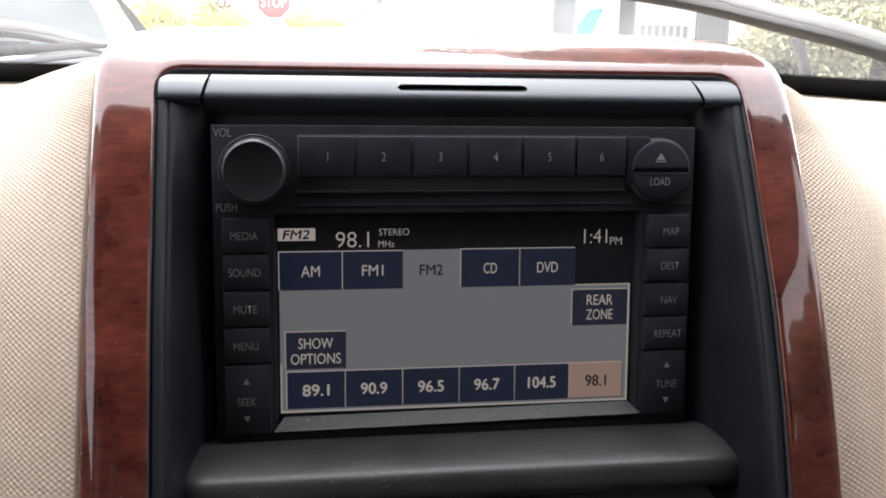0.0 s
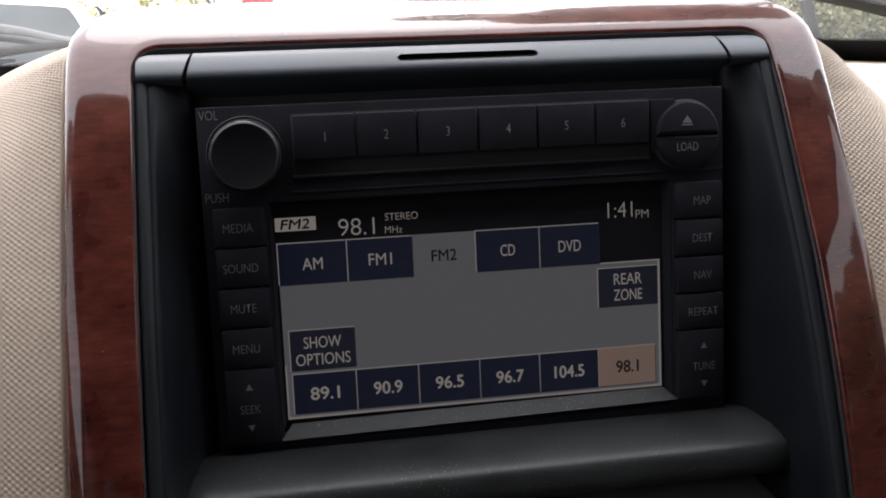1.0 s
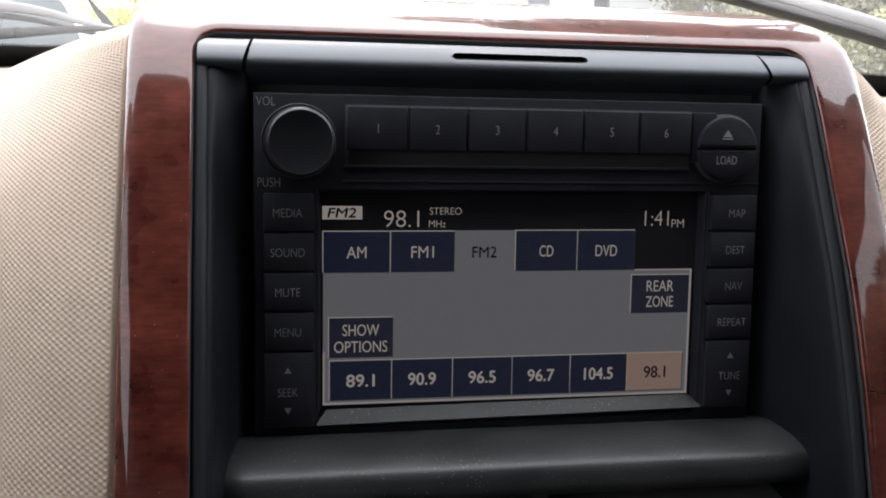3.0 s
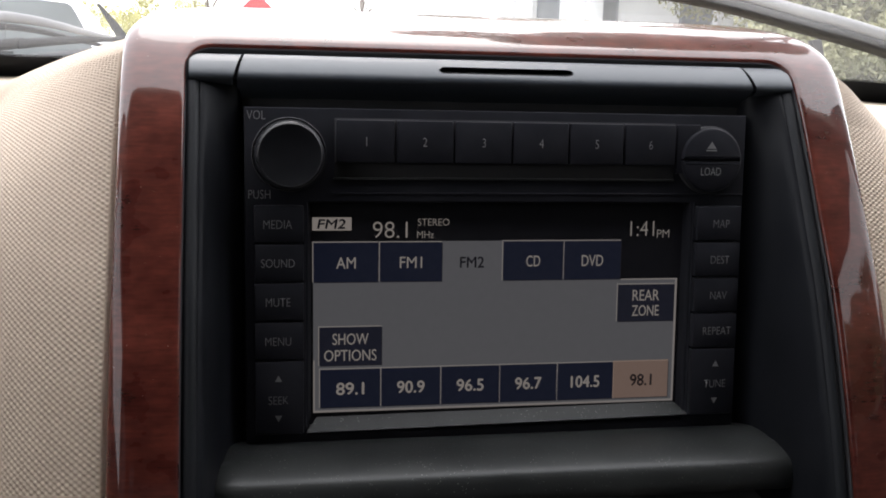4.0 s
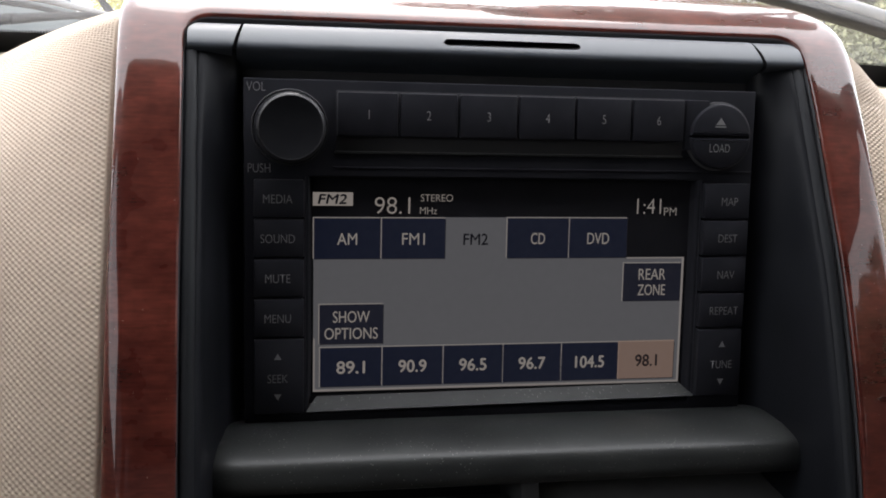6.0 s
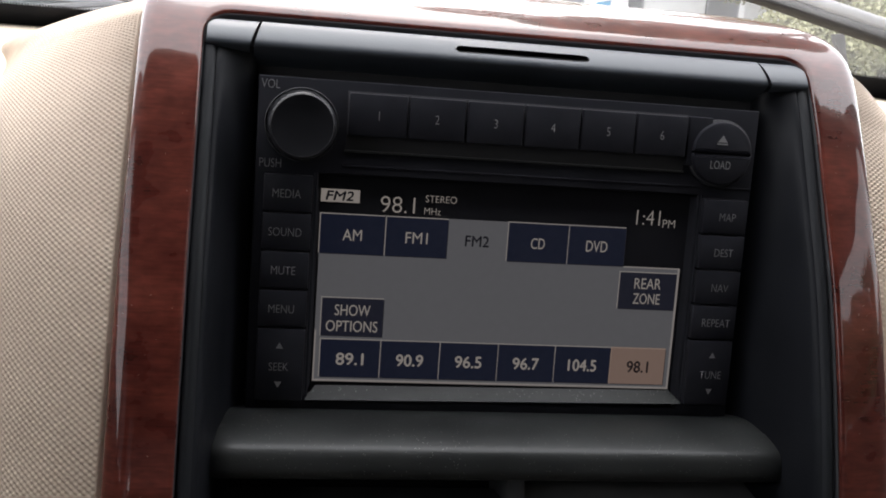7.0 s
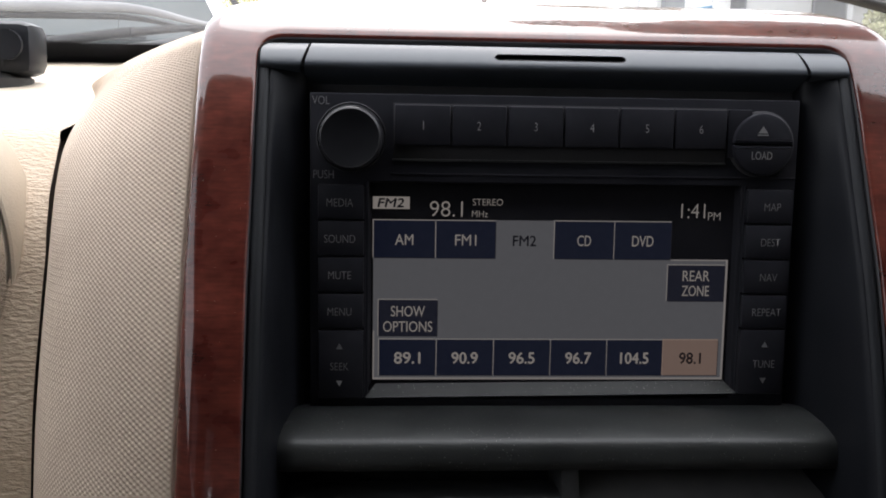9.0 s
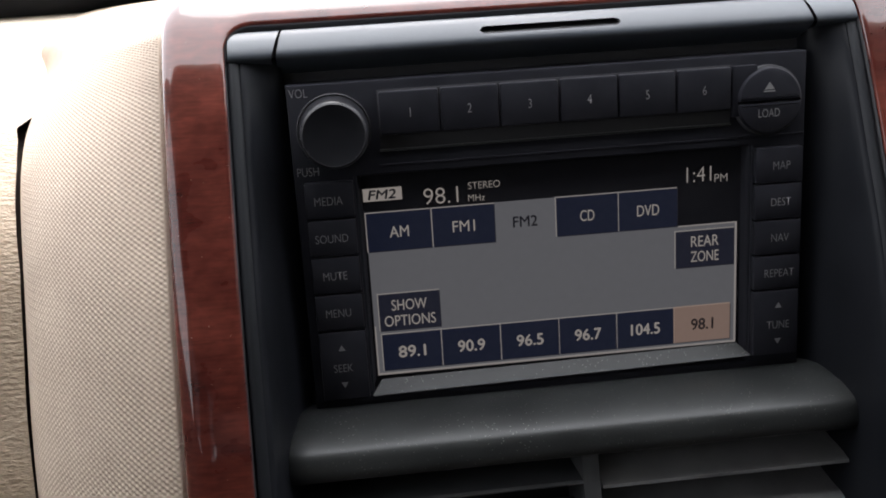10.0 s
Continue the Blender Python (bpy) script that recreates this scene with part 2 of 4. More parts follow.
WHITE_SIGN = material("white_sign_sheeting", (0.75, 0.75, 0.75), (0.8, 0.8, 0.8), rough=0.4, scale=3, bump=0)
POST = material("galvanised_post", (0.3, 0.3, 0.3), (0.4, 0.4, 0.4), rough=0.5, metal=0.6, scale=8, bump=0)
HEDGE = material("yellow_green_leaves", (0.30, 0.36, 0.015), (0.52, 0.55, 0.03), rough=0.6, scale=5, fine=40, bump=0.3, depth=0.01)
# Darker copy of the hedge leaves: the shade low down is in its colour.
HEDGE_LOW = material("shade_toned_leaves", (0.06, 0.08, 0.015), (0.12, 0.14, 0.03), rough=0.6, scale=5, fine=40, bump=0.3, depth=0.01)
SPRING = material("spring_leaves", (0.38, 0.37, 0.13), (0.58, 0.54, 0.24), rough=0.7, scale=1.2, fine=20, bump=0.3, depth=0.02)
EVERGREEN = material("dark_evergreen", (0.16, 0.165, 0.085), (0.30, 0.29, 0.16), rough=0.7, scale=1.5, fine=20, bump=0.3, depth=0.02)
BARK = material("grey_bark", (0.12, 0.10, 0.085), (0.2, 0.175, 0.15), rough=0.9, scale=3, fine=40, bump=0.5, depth=0.01)



def pane_glass(name, tint, dust=0.0):
    """Thin glass; dust is the share covered by a fine film of dirt."""
    m = bpy.data.materials.new(name)
    m.use_nodes = True
    t = m.node_tree
    t.nodes.remove(t.nodes["Principled BSDF"])
    see, shine, mix, edge_on = (t.nodes.new(n) for n in ("ShaderNodeBsdfTransparent", "ShaderNodeBsdfGlossy", "ShaderNodeMixShader", "ShaderNodeFresnel"))
    see.inputs[0].default_value = (*tint, 1)
    shine.inputs["Roughness"].default_value = 0.03
    edge_on.inputs[0].default_value = 1.2
    t.links.new(edge_on.outputs[0], mix.inputs[0])
    film, cover, smear, amount = (t.nodes.new(n) for n in ("ShaderNodeBsdfTranslucent", "ShaderNodeMixShader", "ShaderNodeTexNoise", "ShaderNodeMath"))
    film.inputs[0].default_value = (0.8, 0.8, 0.78, 1)
    smear.inputs["Scale"].default_value, smear.inputs["Detail"].default_value = 9, 6
    amount.operation = "MULTIPLY"
    amount.inputs[1].default_value = 2 * dust
    t.links.new(smear.outputs[0], amount.inputs[0])
    t.links.new(amount.outputs[0], cover.inputs[0])
    t.links.new(see.outputs[0], cover.inputs[1])
    t.links.new(film.outputs[0], cover.inputs[2])
    t.links.new(cover.outputs[0], mix.inputs[1])
    t.links.new(shine.outputs[0], mix.inputs[2])
    t.links.new(mix.outputs[0], t.nodes["Material Output"].inputs[0])
    return m


CLEAR = pane_glass("windshield_glass", (0.93, 0.96, 0.94), dust=0.05)
# Unseen windows: tints set to cut light and reflections from sides and rear.
TINTED = pane_glass("tinted_side_glass", (0.03, 0.031, 0.031))
FRONT_GLASS = pane_glass("front_side_glass", (0.36, 0.37, 0.36))
REAR_GLASS = pane_glass("rear_glass", (0.012, 0.0125, 0.0122))


# ---- building helpers ----
def thing(name, base=(0, 0, 0), label="", category="", group="", kind="", place=None):
    """An empty at the base of a thing. base is in the car's frame, or the world's with place=world."""
    ob = new(name)
    ob.empty_display_size = 0.02
    ob.matrix_basis = (CAR if place is None else place) @ Matrix.Translation(base)
    ob["base_x"], ob["base_y"], ob["base_z"] = base
    return tagged(ob, label, category, group, kind)


def root_of(ob):
    while ob.parent:
        ob = ob.parent
    return ob


def part(name, bm, mat, parent, label="", smooth=True, angle=35):
    """Links a bmesh, given in the thing's frame, as one mesh under a thing or a part."""
    root = root_of(parent)
    bmesh.ops.translate(bm, vec=(-root["base_x"], -root["base_y"], -root["base_z"]), verts=bm.verts)
    bmesh.ops.recalc_face_normals(bm, faces=bm.faces)
    limit = radians(angle)
    for e in bm.edges:
        e.smooth = len(e.link_faces) == 2 and e.calc_face_angle(0) < limit
    for f in bm.faces:
        f.smooth = smooth
    me = bpy.data.meshes.new(name)
    bm.to_mesh(me)
    bm.free()
    me.materials.append(mat)
    ob = new(name, me)
    ob.parent = parent
    return tagged(ob, label)


def sheet(name, grid, mat, parent, label="", thick=0.0, kind=""):
    """A surface from rows of points (an array rows x columns x 3), as one mesh."""
    root = root_of(parent)
    g = np.asarray(grid, float) - np.array([root["base_x"], root["base_y"], root["base_z"]])
    r, c = g.shape[:2]
    i = np.arange(r * c).reshape(r, c)
    faces = np.stack([i[:-1, :-1], i[:-1, 1:], i[1:, 1:], i[1:, :-1]], -1).reshape(-1, 4)
    me = bpy.data.meshes.new(name)
    me.from_pydata(g.reshape(-1, 3).tolist(), [], faces.tolist())
    me.polygons.foreach_set("use_smooth", np.ones(len(faces), bool))
    me.materials.append(mat)
    me.update()
    ob = new(name, me)
    ob.parent = parent
    if thick:
        solid = ob.modifiers.new("thickness", "SOLIDIFY")
        solid.thickness, solid.offset = thick, -1
    return tagged(ob, label, kind=kind)


def box(bm, x0, x1, y0, y1, z0, z1, bevel=0.0, segments=2):
    made = bmesh.ops.create_cube(bm, size=1)["verts"]
    bmesh.ops.scale(bm, vec=(x1 - x0, y1 - y0, z1 - z0), verts=made)
    bmesh.ops.translate(bm, vec=((x0 + x1) / 2, (y0 + y1) / 2, (z0 + z1) / 2), verts=made)
    if bevel:
        edges = list({e for v in made for e in v.link_edges})
        bmesh.ops.bevel(bm, geom=edges, offset=bevel, segments=segments, affect="EDGES", profile=0.5)
    return bm


def block(*a, **k):
    return box(bmesh.new(), *a, **k)


def lathe(profile, centre, turns=48, axis="y", caps=True):
    """Turns (radius, along) pairs about an axis through centre."""
    bm = bmesh.new()
    rings = []
    for r, a in profile:
        ring = []
        for n in range(turns):
            w = 2 * math.pi * n / turns
            p = (r * math.cos(w), a, r * math.sin(w)) if axis == "y" else (r * math.cos(w), r * math.sin(w), a)
            ring.append(bm.verts.new(Vector(p) + Vector(centre)))
        rings.append(ring)
    for a, b in zip(rings, rings[1:]):
        for n in range(turns):
            bm.faces.new((a[n], a[(n + 1) % turns], b[(n + 1) % turns], b[n]))
    for ring in (rings[0], rings[-1]) if caps else ():
        bm.faces.new(ring)
    return bm


def outline_plate(points, y0, y1, bevel=0.0):
    """A plate with the outline points (x, z), between depths y0 (front) and y1."""
    bm = bmesh.new()
    front = bm.faces.new([bm.verts.new((x, y0, z)) for x, z in points])
    out = bmesh.ops.extrude_face_region(bm, geom=[front])
    bmesh.ops.translate(bm, vec=(0, y1 - y0, 0), verts=[v for v in out["geom"] if isinstance(v, bmesh.types.BMVert)])
    if bevel:
        rim = [e for e in bm.edges if all(abs(v.co.y - y0) < 1e-7 for v in e.verts)]
        bmesh.ops.bevel(bm, geom=rim, offset=bevel, segments=2, affect="EDGES", profile=0.5)
    return bm


def patch(x0, x1, z0, z1, y):
    """A thin lit or printed patch on a face."""
    return block(x0, x1, y, y + 0.00008, z0, z1)


# Lettering, made once from the built-in font.
WORDS = ("VOL PUSH MEDIA SOUND MUTE MENU SEEK MAP DEST NAV REPEAT TUNE LOAD 1 2 3 4 5 6 AM FM1 FM2 CD DVD STEREO MHz PM REAR ZONE SHOW OPTIONS "
         "98.1 1:41 89.1 90.9 96.5 96.7 104.5 STOP").split()
LETTERS = {}
_made = []
for _w in WORDS:
    _curve = bpy.data.curves.new(_w, "FONT")
    _curve.body, _curve.align_x, _curve.align_y, _curve.size, _curve.offset, _curve.resolution_u = _w, "CENTER", "CENTER", 1.0, -0.009, 4
    _made.append((_w, new("letters", _curve)))
_graph = bpy.context.evaluated_depsgraph_get()
for _w, _ob in _made:
    LETTERS[_w] = bpy.data.meshes.new_from_object(_ob.evaluated_get(_graph))
for _w, _ob in _made:
    _c = _ob.data
    bpy.data.objects.remove(_ob)
    bpy.data.curves.remove(_c)


def lettering(word, x, y, z, height, mat, parent, squeeze=0.8, slant=0.0, width=None, bold=0.0):
    """A word facing the driver, centred on x and z, with capitals of the given height."""
    me = LETTERS[word].copy()
    root = root_of(parent)
    co = np.empty(len(me.vertices) * 3)
    me.vertices.foreach_get("co", co)
    co = co.reshape(-1, 3)
    mid = (co.min(0) + co.max(0)) / 2
    tall = co[:, 1].max() - co[:, 1].min()
    k = height / tall
    kx = width / (co[:, 0].max() - co[:, 0].min()) if width else k * squeeze
    px = (co[:, 0] - mid[0]) * kx
    pz = (co[:, 1] - mid[1]) * k
    px = px + slant * pz
    out = np.stack([x + px - root["base_x"], np.full(len(co), y - root["base_y"]), z + pz - root["base_z"]], 1)
    me.vertices.foreach_set("co", out.ravel())
    if bold:
        faces = [tuple(p.vertices) for p in me.polygons]
        copies = [out + np.array(d) for d in ((-bold, 0, 0), (bold, 0.00001, 0), (0, 0.00002, bold), (0, 0.00003, -bold))]
        bpy.data.meshes.remove(me)
        me = bpy.data.meshes.new("lettering")
        me.from_pydata(np.concatenate(copies).tolist(), [], [tuple(i + k * len(out) for i in f) for k in range(4) for f in faces])
    me.materials.append(mat)
    me.update()
    ob = new("lettering", me)
    ob.parent = parent
    return ob


# ---- the centre stack: its side profile ----
SECTION = [(-0.083, -0.235), (-0.079, -0.20), (-0.073, -0.16), (-0.0655, -0.12), (-0.0565, -0.08), (-0.0465, -0.04), (-0.034, 0.0), (-0.0215, 0.03),
           (-0.0115, 0.053), (-0.0035, 0.070), (0.0025, 0.080), (0.010, 0.0885), (0.022, 0.0965), (0.038, 0.1025), (0.060, 0.1065), (0.085, 0.1075), (0.12, 0.1065)]


def smooth_line(points, steps=14):
    """A Catmull-Rom curve through points, as an array."""
    p = np.array([points[0], *points, points[-1]], float)
    out = []
    for a, b, c, d in zip(p, p[1:], p[2:], p[3:]):
        for t in np.arange(steps) / steps:
            out.append(0.5 * (2 * b + (c - a) * t + (2 * a - 5 * b + 4 * c - d) * t * t + (3 * b - a - 3 * c + d) * t**3))
    return np.array([*out, p[-1]])


LINE = smooth_line(SECTION)
STEP = np.r_[0, np.cumsum(np.hypot(*np.diff(LINE, axis=0).T))]
_tan = np.gradient(LINE, STEP, axis=0)


def on_stack(x, s, lift=0.0):
    """A point on the stack's curved front: across x, s along its section, lifted off it."""
    y, z = np.interp(s, STEP, LINE[:, 0]), np.interp(s, STEP, LINE[:, 1])
    ty, tz = np.interp(s, STEP, _tan[:, 0]), np.interp(s, STEP, _tan[:, 1])
    n = np.hypot(ty, tz)
    return np.stack(np.broadcast_arrays(x, y - lift * tz / n, z + lift * ty / n), -1)


def s_at(z):
    """Length along the section at a height of its front."""
    front = LINE[:, 1].argmax()
    return float(np.interp(z, LINE[:front, 1], STEP[:front]))


def depth_at(z):
    return float(np.interp(s_at(z), STEP, LINE[:, 0]))


def arch(half, top, radius, bottom=0.0, sides=46, corner=18, across=40, low=None):
    """An arch in the flat of the stack: (x, s) from the bottom of one side over the top to the other."""
    left = [(-(half + (low or 0) * (1 - k)), bottom + (top - radius - bottom) * k) for k in np.linspace(0, 1, sides)]
    bend = [(-half + radius * (1 - math.cos(a)), top - radius + radius * math.sin(a)) for a in np.linspace(0, math.pi / 2, corner + 1)[1:]]
    over = [(x, top) for x in np.linspace(-half + radius, half - radius, across + 1)[1:-1]]
    path = left + bend + over
    return np.array(path + [(-x, s) for x, s in reversed(left + bend)])


S_IN, S_OUT = s_at(0.0872), float(np.interp(0.060, LINE[:, 0], STEP))
INNER = arch(0.1145, S_IN, 0.0095, low=0.001)
OUTER = arch(0.1365, S_OUT, 0.054, low=0.002)
TOPNESS = np.clip((np.minimum(INNER[:, 1], 1) - s_at(0.06)) / (S_IN - s_at(0.06)), 0, 1)

stack = thing("centre_stack_trim", (0, -0.06, -0.2), "glossy reddish-brown wood-effect surround with a black inner bezel on the dashboard", "dashboard trim")
rows = []
CROSS = [(0.0, 0.0016, 0.0008), (0.008, 0.0025, 0.0015), (0.03, 0.0029, 0.0018), (0.10, 0.0028, 0.002), (0.30, 0.0023, 0.002), (0.50, 0.0017, 0.002), (0.70, 0.0010, 0.002), (0.78, 0.0006, 0.0019),
         (0.83, 0.0002, 0.0017), (0.90, -0.0006, 0.0012), (0.95, -0.0015, 0.0006), (0.985, -0.0028, -0.0004), (0.997, -0.0048, -0.0018), (1.0, -0.0110, -0.003), (1.0, -0.016, -0.008)]
for c, side_lift, top_lift in CROSS:
    flat = INNER * (1 - c) + OUTER * c
    # The driver's side lies flatter than the passenger's.
    level = np.where(flat[:, 0] < 0, 0.35 * side_lift + 0.65 * (top_lift + 0.0004), side_lift)
    rows.append(on_stack(flat[:, 0], flat[:, 1], level * (1 - TOPNESS) + top_lift * TOPNESS))
sheet("wood_trim", rows, WOOD, stack, "glossy reddish-brown burl wood-effect trim arch")
WOOD_EDGE = rows[-2]
# Dark strip along the wood's inner edge that paints the gap's shade.
lining = []
for c, lift in ((0.006, 0.0009), (-0.012, 0.0006), (-0.018, -0.009)):
    flat = INNER * (1 - c) + OUTER * c
    lining.append(on_stack(flat[:, 0], flat[:, 1], np.full(len(flat), lift)))
sheet("gap_shade", lining, VOID, stack, "dark strip for the shade in the gap inside the wood")

S_CAP1 = S_IN - 0.0020
S_CAP0 = s_at(0.0703) + 0.32 * (S_CAP1 - s_at(0.0703))
CAP_Z = float(np.interp(S_CAP0, STEP, LINE[:, 1]))

# Black inner bezel: a narrow flange beside the wood, then a flared wall into the radio's opening.
for sign, tag in ((-1, "driver"), (1, "passenger")):
    zs = np.linspace(-0.225, CAP_Z + 0.0009, 60)
    wall, flange = [], []
    for z in zs:
        y = depth_at(z)
        flange.append([(sign * 0.1150, y + 0.004, z), (sign * 0.1142, y + 0.0005, z), (sign * 0.1134, y - 0.0006, z), (sign * 0.1116, y - 0.0010, z), (sign * 0.1102, y - 0.0003, z), (sign * 0.1095, y + 0.0012, z)])
        wall.append([(sign * 0.1097, y + 0.0006, z)]
                    + [(sign * x, y + (0.002 - y) * k, z) for x, k in ((0.1090, 0.02), (0.1078, 0.09), (0.1066, 0.24), (0.1048, 0.44), (0.1030, 0.60), (0.1020, 0.66), (0.1004, 0.82), (0.0984, 0.96))]
                    + [(sign * 0.0962, 0.004, z), (sign * 0.0950, 0.013, z)])
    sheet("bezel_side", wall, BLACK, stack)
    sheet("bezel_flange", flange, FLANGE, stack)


def cap_strip(x_of, name, mat, label=""):
    """A strip of the black band over the radio between two edges, with a rounded lower lip."""
    made = []
    for k, lift in ((0.0, -0.016), (0.0, -0.008), (0.0, 0.0008), (0.02, 0.0016), (0.06, 0.0022), (0.14, 0.0025), (0.3, 0.0026), (0.5, 0.0024), (0.62, 0.0021), (0.74, 0.0016), (0.84, 0.0012), (0.92, 0.0006), (0.97, 0.0), (1.0, -0.0006), (1.0, -0.006)):
        s = S_CAP0 + (S_CAP1 - S_CAP0) * k
        x = x_of(k)
        made.append(on_stack(x, np.full(len(x), s), lift))
    return sheet(name, made, mat, stack, label)


for sign in (-1, 1):
    def edge(k, sign=sign):
        top = 0.1133 - 0.0085 * (1 - math.sqrt(max(0, 1 - max(0, (k - 0.5) / 0.5) ** 2)))
        return sign * np.linspace(0.0985 - 0.0035 * k, top, 8)
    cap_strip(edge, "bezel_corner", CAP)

# The lid between the corners, with a finger slot cut through it.
SLOT_K, SLOT_X = 0.40, (-0.0254, 0.0262)
xs = sorted({*np.linspace(-0.0970, 0.0970, 50).tolist(), *np.linspace(SLOT_X[0], SLOT_X[1], 40).tolist()})
bm = bmesh.new()
levels = [(0.0, -0.016), (0.0, -0.008), (0.0, 0.0008), (0.02, 0.0016), (0.06, 0.0022), (0.14, 0.0025), (0.22, 0.0026), None, None, (0.66, 0.0022), (0.78, 0.0018), (0.86, 0.0014), (0.93, 0.0007), (1.0, -0.0006), (1.0, -0.006)]
NEAR = levels.index(None)
columns = []
for x in xs:
    inside = SLOT_X[0] < x < SLOT_X[1]
    e = min(1.0, min(x - SLOT_X[0], SLOT_X[1] - x) / 0.0022) if inside else 0.0
    half = 0.122 * math.sqrt(max(0, 1 - (1 - e) ** 2)) if inside else 0.0
    column = []
    for n, level in enumerate(levels):
        k, lift = level if level else (SLOT_K + (half if n == NEAR + 1 else -half), 0.0025)
        squeeze = x * (1 - 0.03 * k)
        column.append(bm.verts.new(on_stack(squeeze, S_CAP0 + (S_CAP1 - S_CAP0) * k, lift).tolist()))
    columns.append((column, half))
for (a, ha), (b, hb) in zip(columns, columns[1:]):
    for n in range(len(levels) - 1):
        if n == NEAR:
            continue
        bm.faces.new((a[n], b[n], b[n + 1], a[n + 1]))
slot_lo = [(c[NEAR].co.copy(), c[NEAR + 1].co.copy()) for c, h in columns]
well = bmesh.new()
back = [[well.verts.new(p) for p in (lo, lo + Vector((0, 0.009, 0.002)), hi + Vector((0, 0.009, 0.0)), hi)] for lo, hi in slot_lo]
for a, b in zip(back, back[1:]):
    for n in range(3):
        well.faces.new((a[n], b[n], b[n + 1], a[n + 1]))
bmesh.ops.remove_doubles(bm, verts=bm.verts, dist=1e-6)
bmesh.ops.remove_doubles(well, verts=well.verts, dist=1e-6)
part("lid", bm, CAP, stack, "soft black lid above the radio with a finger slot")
part("slot_lining", well, VOID, stack)
part("lid_backing", block(-0.1135, 0.1135, 0.0085, 0.0125, 0.062, 0.084), VOID, stack)

# ---- the radio ----
radio = thing("car_radio", (0, 0.01, -0.056), "black car radio with lit touch display, volume knob and keys", "car radio")
FACE_Y = -0.004


def frame_plate(x0, x1, z0, z1, hx0, hx1, hz0, hz1, y0, y1, bevel):
    """A plate with a rectangular opening."""
    bm = bmesh.new()
    xs_, zs_ = (x0, hx0, hx1, x1), (z0, hz0, hz1, z1)
    vs = [[bm.verts.new((x, y0, z)) for x in xs_] for z in zs_]
    faces = [bm.faces.new((vs[j][i], vs[j][i + 1], vs[j + 1][i + 1], vs[j + 1][i])) for j in range(3) for i in range(3) if (i, j) != (1, 1)]
    out = bmesh.ops.extrude_face_region(bm, geom=faces)
    bmesh.ops.translate(bm, vec=(0, y1 - y0, 0), verts=[v for v in out["geom"] if isinstance(v, bmesh.types.BMVert)])
    rim = [e for e in bm.edges if all(abs(v.co.y - y0) < 1e-7 for v in e.verts) and e.is_manifold and abs(e.calc_face_angle(0)) > 1]
    bmesh.ops.bevel(bm, geom=rim, offset=bevel, segments=2, affect="EDGES", profile=0.5)
    return bm


part("faceplate", frame_plate(-0.0947, 0.0938, -0.0555, 0.0668, -0.0722, 0.0722, -0.0514, 0.0332, FACE_Y, 0.012, 0.0008), FACE, radio)
part("chassis", block(-0.0965, 0.0965, 0.011, 0.03, -0.062, 0.072), VOID, radio)
part("crease", block(-0.064, 0.0935, FACE_Y - 0.0004, FACE_Y + 0.001, 0.0364, 0.0370, bevel=0.00015), KEY, radio)

# Six preset keys in a recessed tray, with the disc slot under them.
part("tray", block(-0.0632, 0.0650, FACE_Y - 0.0003, FACE_Y + 0.001, 0.0423, 0.0633, bevel=0.0002), VOID, radio, "dark plate for the shaded recess round the preset keys and disc slot")
part("tray_lip", block(-0.0635, 0.0652, FACE_Y - 0.0011, FACE_Y + 0.001, 0.0416, 0.0424, bevel=0.0002), DUSTY, radio, "thin lighter lip under the disc slot")
KEY_X = (-0.0632, -0.0414, -0.0202, 0.0014, 0.0228, 0.0441, 0.0647)
KEY_MID = (-0.0520, -0.0310, -0.0094, 0.0121, 0.0333, 0.0543)
for n in range(6):
    key = part("preset_key", block(KEY_X[n] + 0.0004, KEY_X[n + 1] - 0.0004, FACE_Y - 0.0032, FACE_Y + 0.001, 0.0476, 0.0628, bevel=0.0007), KEY, radio)
    lettering(str(n + 1), KEY_MID[n], FACE_Y - 0.0034, 0.0552, 0.0032, INK, key, 0.75)
part("key_shelf", block(0.0650, 0.0745, FACE_Y - 0.0022, FACE_Y + 0.001, 0.0445, 0.0630, bevel=0.0006), FACE, radio)

# Eject and load: two halves of a disc.
# Raised dark ring standing for the shaded groove round the two keys.
part("key_groove_shade", lathe([(0.0128, FACE_Y - 0.0002), (0.0128, FACE_Y - 0.0016), (0.0121, FACE_Y - 0.0021), (0.0121, FACE_Y + 0.001)], (0.0786, 0, 0.0498), 64), VOID, radio)
for up, name in ((1, "eject_key"), (-1, "load_key")):
    pts = [(0.0786 + 0.0117 * math.cos(a), 0.0498 + up * (0.0003 + 0.0117 * math.sin(a))) for a in np.linspace(0, math.pi, 33)]
    key = part(name, outline_plate(pts if up > 0 else pts[::-1], FACE_Y - 0.0044, FACE_Y + 0.001, 0.0013), KEY, radio)
    if up > 0:
        mark = bmesh.new()
        mark.faces.new([mark.verts.new((0.0780 + dx, FACE_Y - 0.00455, 0.0553 + dz)) for dx, dz in ((-0.0019, -0.0012), (0.0019, -0.0012), (0, 0.0015))])
        box(mark, 0.0759, 0.0801, FACE_Y - 0.00455, FACE_Y - 0.0044, 0.0532, 0.0537)
        part("eject_mark", mark, INK, key)
    else:
        lettering("LOAD", 0.0780, FACE_Y - 0.00455, 0.0456, 0.0030, INK, key, 0.70)

# Volume knob.
KNOB_AT = (-0.0791, 0, 0.0503)
